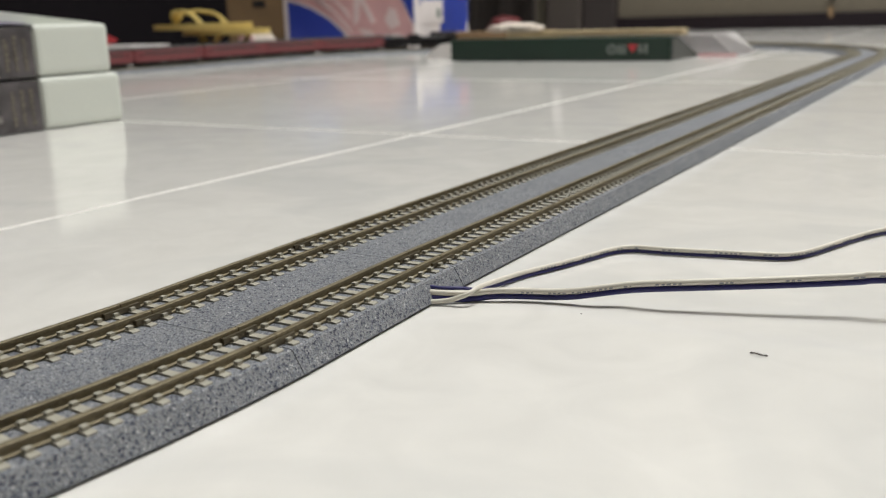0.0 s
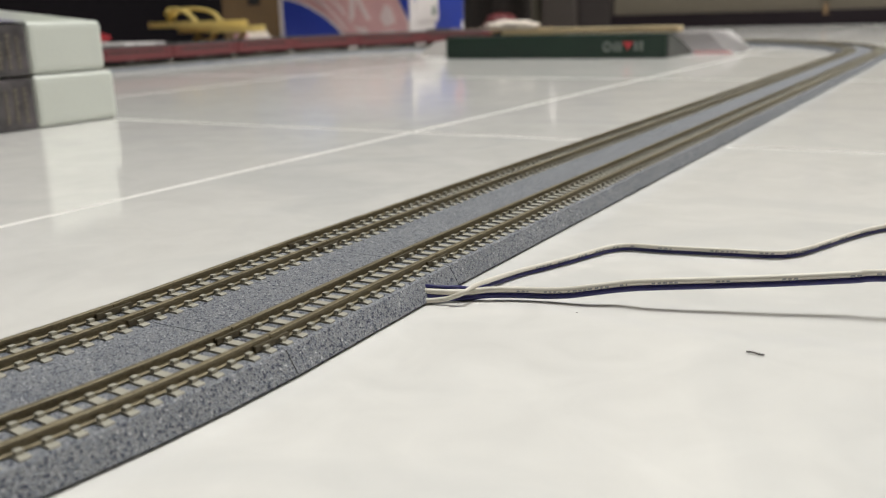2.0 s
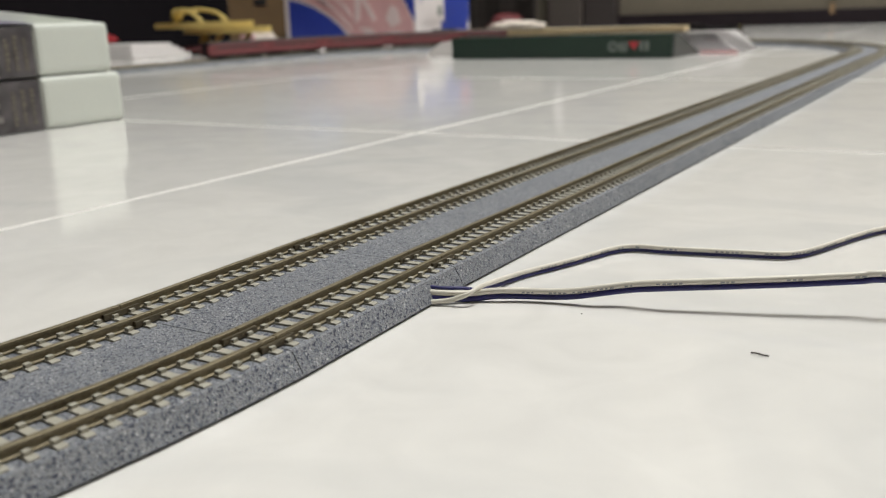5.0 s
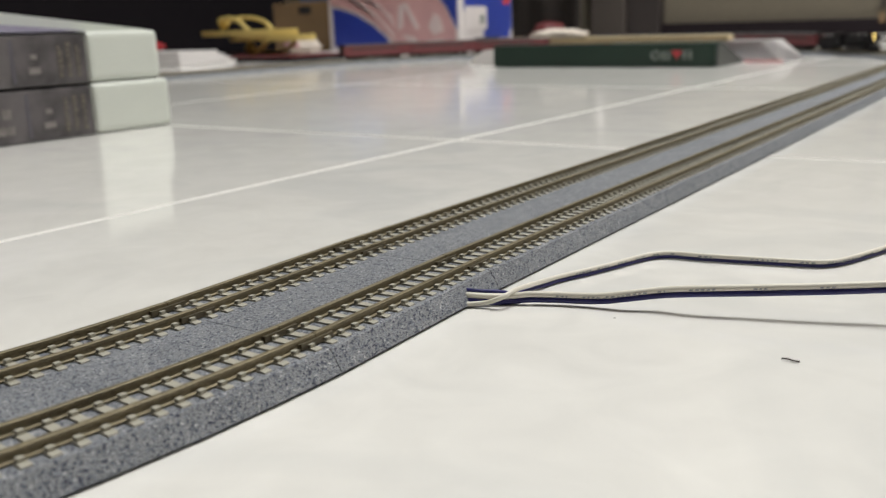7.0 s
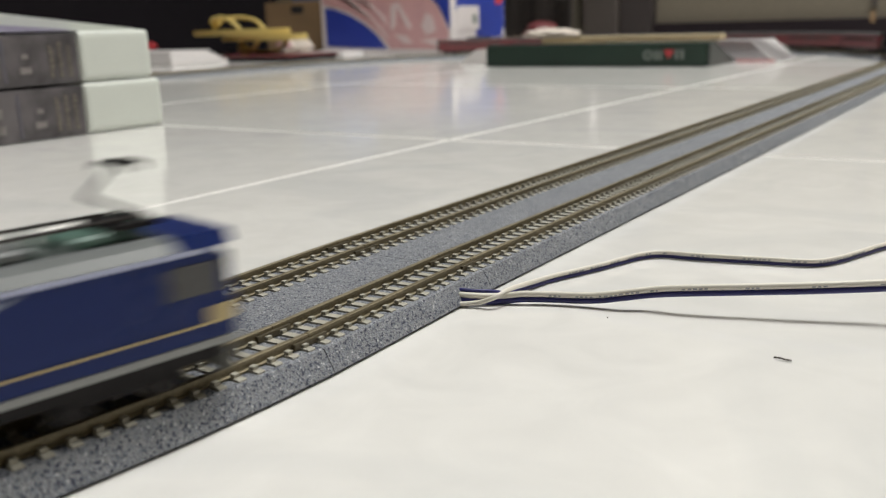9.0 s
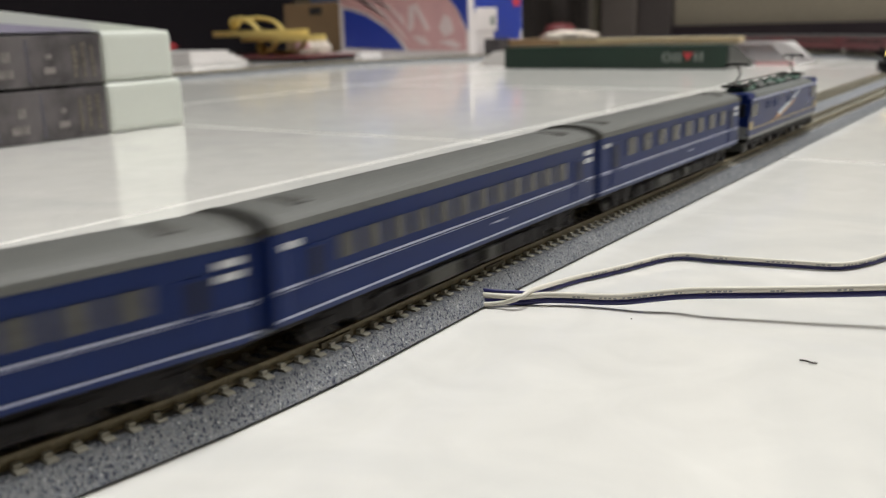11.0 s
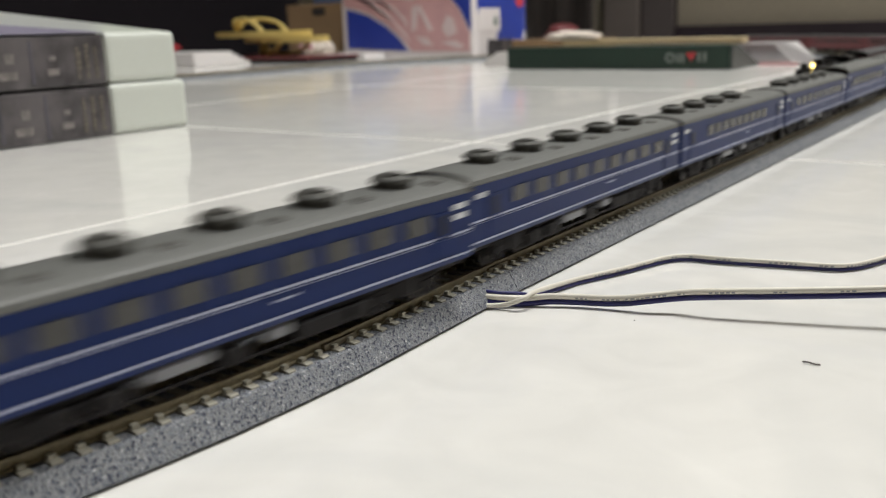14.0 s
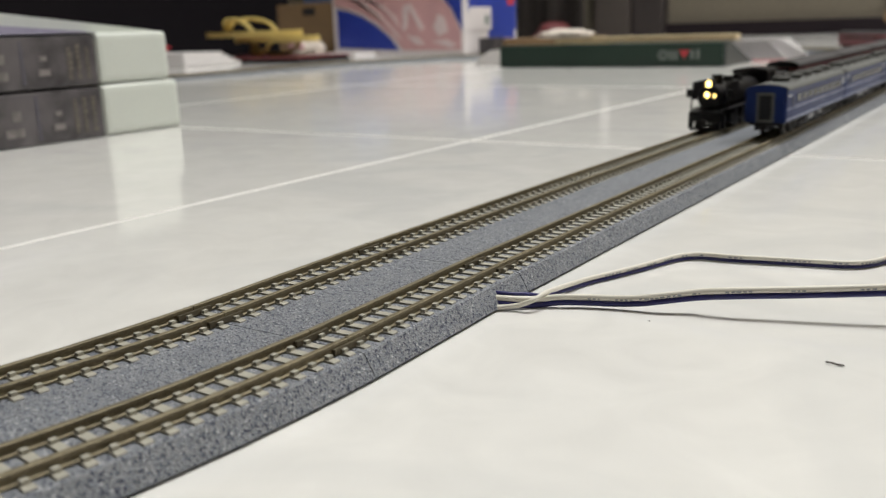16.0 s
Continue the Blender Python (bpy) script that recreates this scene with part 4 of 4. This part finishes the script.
def electric_loco():
    c = thing("electric_locomotive", "blue model electric locomotive with gold line and raised pantographs", "model locomotive")
    h, w = 0.0592, 0.0098
    plan = [(-h, 0.0100), (-h - 0.0004, 0.0130), (-h + 0.0020, 0.0225), (h - 0.0020, 0.0225), (h + 0.0004, 0.0130), (h, 0.0100), (h, 0.0085), (-h, 0.0085)]
    body = part("body", prism(bmesh.new(), plan, "x", -w, w), LOCO_BLUE, c)
    part("lower_band", one_box(-w - 0.0002, w + 0.0002, -h - 0.0002, h + 0.0002, 0.0072, 0.0084), SILVER, c, "silver-grey lower band")
    ro = [(-w, 0.0226), (-w + 0.0014, 0.0240), (-0.0058, 0.0246), (0.0058, 0.0246), (w - 0.0014, 0.0240), (w, 0.0226)]
    roof = part("roof", prism(bmesh.new(), ro, "y", -h + 0.0090, h - 0.0090), LOCO_ROOF, c, "light grey roof")
    for e in (-1, 1):
        ys = sorted((e * (h - 0.0092), e * (h + 0.0006)))
        hood = [(-w, 0.0226), (-w + 0.0012, 0.0246), (w - 0.0012, 0.0246), (w, 0.0226)]
        part("cab_roof", prism(bmesh.new(), hood, "y", *ys), LOCO_BLUE, c)
        yy = sorted((e * (h - 0.0006), e * (h + 0.0004)))
        part("windscreen", one_box(-0.0080, 0.0080, yy[0] + e * 0.0003, yy[1] + e * 0.0003, 0.0158, 0.0208), DARK_GLASS, body)
        part("cab_front", one_box(-0.0090, 0.0090, yy[0] + e * 0.0003, yy[1] + e * 0.0004, 0.0088, 0.0120), SILVER, body, "pale grey front panel")
        part("buffer_beam", soft_box(-0.0085, 0.0085, *sorted((e * (h - 0.004), e * (h + 0.0008))), 0.0018, 0.0056, 0.0005, 1), DOME, c)
        part("coupler", one_box(-0.0012, 0.0012, *sorted((e * h, e * (h + 0.0030))), 0.0040, 0.0056), UNDER, c)
        for s in (-1, 1):
            x = sorted((s * (w + 0.00005), s * (w + 0.0003)))
            part("cab_window", one_box(*x, *sorted((e * (h - 0.0118), e * (h - 0.0024))), 0.0158, 0.0205), GLASS, body)
            part("number_plate", one_box(*x, *sorted((e * (h - 0.0048), e * (h - 0.0004))), 0.0113, 0.0137), GOLD, body, "small gold plate")
    for s in (-1, 1):
        x = sorted((s * (w + 0.00005), s * (w + 0.0003)))
        xb = sorted((s * (w + 0.0001), s * (w + 0.0004)))
        part("stripe", one_box(*x, -h + 0.001, h - 0.001, 0.0110, 0.01128), GOLD, body, "thin gold line")
        # pale strip along the eave gutter, its white highlight put into the colour
        part("gutter_highlight", one_box(*x, -h + 0.004, h - 0.004, 0.02185, 0.02252), LINE, body)
        part("star_streak", prism(bmesh.new(), [(0.0250, 0.0216), (-0.012, 0.0146), (-0.0165, 0.0127), (-0.012, 0.0130), (0.004, 0.0162), (0.018, 0.0196)], "x", *x), ICE, body, "pale shooting-star streak")
        part("star_streak", prism(bmesh.new(), [(0.016, 0.0178), (-0.011, 0.0130), (-0.025, 0.0115), (-0.011, 0.0126), (0.004, 0.0150)], "x", *xb), ORANGE, body, "orange shooting-star streak")
        part("star", prism(bmesh.new(), [(-0.0183, 0.0128), (-0.0163, 0.0132), (-0.0155, 0.0142), (-0.0147, 0.0132), (-0.0127, 0.0128), (-0.0147, 0.0124), (-0.0155, 0.0118), (-0.0163, 0.0124)], "x", *sorted((s * (w + 0.0002), s * (w + 0.0005)))), ORANGE, body)
        for y in (-0.030, -0.018, 0.004):
            part("louvre", one_box(*x, y - 0.004, y + 0.004, 0.0172, 0.0202), BLUE, body)
    for y, l, m in ((-0.040, 0.012, GREEN_GEAR), (-0.022, 0.010, LOCO_ROOF), (-0.006, 0.012, LOCO_ROOF), (0.010, 0.010, GREEN_GEAR), (0.024, 0.012, LOCO_ROOF), (0.040, 0.008, GREEN_GEAR)):
        part("roof_gear", soft_box(-0.0045, 0.0045, y - l / 2, y + l / 2, 0.0246, 0.0263, 0.0005, 1), m, roof)
    for y in (-0.046, -0.031, -0.014, 0.002, 0.017, 0.032, 0.047):
        for s in (-0.0032, 0.0032):
            bm = bmesh.new()
            cyl(bm, (s, y, 0.0246), "z", 0.0005, 0.0028, 8)
            for k in range(3):
                cyl(bm, (s, y, 0.0247 + k * 0.0009), "z", 0.0010, 0.0006, 10)
            part("insulator", bm, GREEN_GEAR, roof, "green insulator")
    part("bus_bar", tube(bmesh.new(), [(0.0032, -0.047, 0.0276), (0.0032, 0.047, 0.0276)], 0.0003, 6), STEEL, roof)
    part("bus_bar", tube(bmesh.new(), [(-0.0032, -0.047, 0.0276), (-0.0032, 0.047, 0.0276)], 0.0003, 6), STEEL, roof)
    for ob in c.children_recursive:
        for v in ob.data.vertices:
            if v.co.z > 0.011:
                v.co.z = 0.011 + (v.co.z - 0.011) * 1.08
    pantograph(c, -0.046, -1)
    pantograph(c, 0.046, 1)
    for y in (-0.040, 0.0, 0.040):
        bogie(c, y, 0.0075)
    part("underframe", one_box(-0.0085, 0.0085, -h + 0.002, h - 0.002, 0.0048, 0.0072), UNDER, c)
    return c


def steam_loco():
    c = thing("steam_locomotive", "black model steam locomotive with glowing yellow headlights", "model locomotive")
    b = bmesh.new()
    cyl(b, (0, -0.014, 0.0165), "y", 0.0062, 0.064, 24)
    boiler = part("boiler", b, STEAM, c)
    b = cyl(bmesh.new(), (0, 0.0502, 0.0165), "y", 0.0066, 0.006, 24, 0.0060)
    part("smokebox", b, STEAM, boiler)
    b = bmesh.new()
    cyl(b, (0, 0.044, 0.0222), "z", 0.0026, 0.0045, 16)
    cyl(b, (0, 0.044, 0.0262), "z", 0.0030, 0.0008, 16)
    part("chimney", b, STEAM, boiler)
    for y in (0.026, 0.010):
        part("dome", cyl(bmesh.new(), (0, y, 0.0215), "z", 0.0034, 0.0038, 18, 0.0022), STEAM, boiler)
    for s in (-1, 1):
        part("smoke_deflector", soft_box(*sorted((s * 0.0082, s * 0.0088)), 0.036, 0.056, 0.0150, 0.0240, 0.0002, 1), STEAM, c)
        part("running_board", one_box(*sorted((s * 0.0050, s * 0.0095)), -0.014, 0.056, 0.0102, 0.0108), STEAM, c)
        part("cylinder", soft_box(*sorted((s * 0.0058, s * 0.0092)), 0.038, 0.050, 0.0030, 0.0085, 0.001), STEAM, c)
        bm = bmesh.new()
        for k in range(4):
            cyl(bm, (s * 0.0054 - 0.0006, -0.006 + k * 0.0118, 0.0048), "x", 0.0048, 0.0012, 22)
        part("driving_wheel", bm, STEEL, c)
        part("side_rod", one_box(*sorted((s * 0.0066, s * 0.0074)), -0.008, 0.042, 0.0038, 0.0048), STEEL, c)
    part("pilot_beam", soft_box(-0.0078, 0.0078, 0.0590, 0.0622, 0.0048, 0.0090, 0.0005, 1), STEAM, c)
    part("frame", one_box(-0.0040, 0.0040, -0.030, 0.057, 0.0060, 0.0110), UNDER, c)
    part("cab", soft_box(-0.0095, 0.0095, -0.033, -0.0140, 0.0080, 0.0250, 0.0010), STEAM, c)
    part("cab_roof", prism(bmesh.new(), roof_outline(0.0102, 0.0250, 0.0270, 8), "y", -0.035, -0.0125), STEAM, c)
    part("tender", soft_box(-0.0092, 0.0092, -0.080, -0.0360, 0.0068, 0.0200, 0.0008), STEAM, c)
    bm = soft_box(-0.0080, 0.0080, -0.066, -0.038, 0.0200, 0.0222, 0.0009)
    part("coal_load", bm, BLACK, c)
    bogie(c, -0.070, 0.006)
    bogie(c, -0.046, 0.006)
    part("front_deck", soft_box(-0.0080, 0.0080, 0.0570, 0.0620, 0.0092, 0.0102, 0.0003, 1), STEAM, c)
    cow = bmesh.new()
    for k in range(7):
        x = -0.0066 + 0.0022 * k
        box(cow, x - 0.0006, x + 0.0006, 0.0612, 0.0622, 0.0012, 0.0052)
    box(cow, -0.0074, 0.0074, 0.0600, 0.0630, 0.0008, 0.0018)
    part("snow_plough", cow, STEAM, c)
    part("coupler", one_box(-0.0012, 0.0012, 0.0620, 0.0655, 0.0040, 0.0058), UNDER, c)
    wheelset(c, 0.0560)
    for s in (-1, 1):
        part("step", one_box(*sorted((s * 0.0076, s * 0.0090)), 0.0575, 0.0600, 0.0016, 0.0092), STEAM, c)
        part("marker_board", soft_box(*sorted((s * 0.0086, s * 0.0116)), 0.0560, 0.0568, 0.0165, 0.0205, 0.0003, 1), STEAM, c)
        part("marker_stay", one_box(*sorted((s * 0.0086, s * 0.0092)), 0.0561, 0.0567, 0.0106, 0.0166), STEAM, c)
    for x, z, r in ((0, 0.0232, 0.0017), (0.0006, 0.0178, 0.0015), (-0.0030, 0.0174, 0.0009)):
        bm = bmesh.new()
        rings = [[bm.verts.new((x + k * math.cos(a), y, z + k * math.sin(a))) for a in (2 * math.pi * i / 16 for i in range(16))] for k, y in ((r * 1.2, 0.052), (r * 1.2, 0.0588), (r * 1.04, 0.0588), (r * 1.04, 0.052))]
        for a in range(4):
            for i in range(16):
                bm.faces.new((rings[a][i], rings[a][(i + 1) % 16], rings[(a + 1) % 4][(i + 1) % 16], rings[(a + 1) % 4][i]))
        bmesh.ops.recalc_face_normals(bm, faces=bm.faces)
        lampb = part("lamp_case", bm, STEAM, c)
        part("lens", cyl(bmesh.new(), (x, 0.0560, z), "y", r, 0.0007, 14), HEADLIGHT, lampb, "glowing yellow lens")
    return c


def trains():
    """The vehicles in running order, with the middle of each behind its train's front, in metres."""
    five = [-0.040, -0.0175, 0.005, 0.0275, 0.050]
    close = [-0.043, -0.0225, -0.002, 0.0185, 0.039]
    rear = [-0.050, -0.028, -0.006, 0.016]
    band = [(-0.046 + 0.0082 * k, 0.0056) for k in range(12)]
    spaced = [(-0.043 + 0.0112 * k, 0.0074) for k in range(9)]
    LOW = (0.0153, 0.0189, 0.0221, 0.0022, 0.0133)
    wide = [(-0.043 + 0.0125 * k, 0.0068) for k in range(8)]
    plain = coach("sleeping_coach", "blue model sleeping coach with silver lines and plain grey roof", "blue night train coaches", BLUE, ROOF, wide, [], LINE, 0.0168, 0.0219, 0.0245, 0.0029, 0.0138)
    narrow = coach("sleeping_coach", "blue model sleeping coach with narrow windows and plain grey roof", "blue night train coaches", BLUE, ROOF, band, [], LINE)
    domed = coach("sleeping_coach", "blue model sleeping coach with five dark roof units", "blue night train coaches", BLUE, ROOF, spaced, five, LINE, *LOW)
    tight = coach("sleeping_coach", "blue model sleeping coach with five close-set roof units", "blue night train coaches", BLUE, ROOF, spaced, close, LINE, *LOW)
    back = coach("sleeping_coach", "blue model sleeping coach with roof units set towards one end", "blue night train coaches", BLUE, ROOF, spaced, [y - 0.0055 for y in five], LINE, *LOW)
    four = coach("dining_coach", "blue model dining coach with four dark roof units", "blue night train coaches", BLUE, ROOF, [(-0.036 + 0.0086 * k, 0.0064) for k in range(9)], rear, LINE, *LOW)
    blue = [(electric_loco(), 0.0600)]
    order = [plain, narrow, copy_thing(narrow, pose(0, 0, 0)), tight, four, back, domed]
    for k, ob in enumerate(order):
        blue.append((ob, 0.1307 + PITCH_COACH * (k + 0.5)))
    red = [(steam_loco(), 0.058)]
    first = coach("passenger_coach", "dark maroon model passenger coach with a blackish roof", "maroon train coaches", MAROON, MAROON_ROOF, band, [], None)
    for k in range(7):
        red.append((first if k == 0 else copy_thing(first, pose(0, 0, 0)), 0.142 + PITCH_COACH * (k + 0.5)))
    return blue, red


def floor_tiles(floor):
    """Square glazed tiles on the grout bed, parts of the floor."""
    size, x0, y0 = 0.400, -0.160, 0.511
    bm = soft_box(-size / 2 + 0.0014, size / 2 - 0.0014, -size / 2 + 0.0022, size / 2 - 0.0022, -0.006, 0.0, 0.0008, 3)
    me = bpy.data.meshes.new("tile")
    bm.to_mesh(me)
    bm.free()
    me.materials.append(TILE)
    for i in range(-8, 8):
        for j in range(-8, 8):
            x, y = x0 + (i + 0.5) * size, y0 + (j + 0.5) * size
            if WX0 + 0.02 < x < WX1 - 0.02 and WY0 + 0.02 < y < WY1 - 0.02:
                t = new("tile", me)
                t.parent = floor
                t.location = (x, y, 0)


FLOOR = room()
curtain()
furniture()
case("model_case", "pale model train case with dark printed sleeve, on tiles", -0.4075, 0.5170, 0.0, 0.0335, 0.064, False)
case("model_case", "pale model train case with ajar lid, on another case", -0.4085, 0.5120, 0.0337, 0.0330, 0.0585, True)
green_box()
plastic_tray()
shoe_box()
far_clutter()
cables()
splinter()
BLUE_TRAIN, RED_TRAIN = trains()
track()
floor_tiles(FLOOR)


# ---- what moves: the blue train runs out along the outer ring, the maroon one comes back on the inner ring ----
def motions():
    steps = [0.25 * k for k in range(65)]
    def lag(t):
        """The blue train slows a little before its coaches run out."""
        return float(np.interp(t, (10.0, 12.0, 13.0, 14.25, 16.0), (0.0, 0.0045, 0.0042, 0.0020, 0.0010)))
    for ob, behind in BLUE_TRAIN:
        walk(ob, [(t, on_track(BLUE_FRONT + BLUE_SPEED * (t - 9.5) - lag(t) - behind, R_OUT, 0.042)) for t in steps])
    for ob, behind in RED_TRAIN:
        walk(ob, [(t, on_track(RED_FRONT - RED_SPEED * (t - 16.0) + behind, R_IN, 0.042, back=True)) for t in steps])


motions()
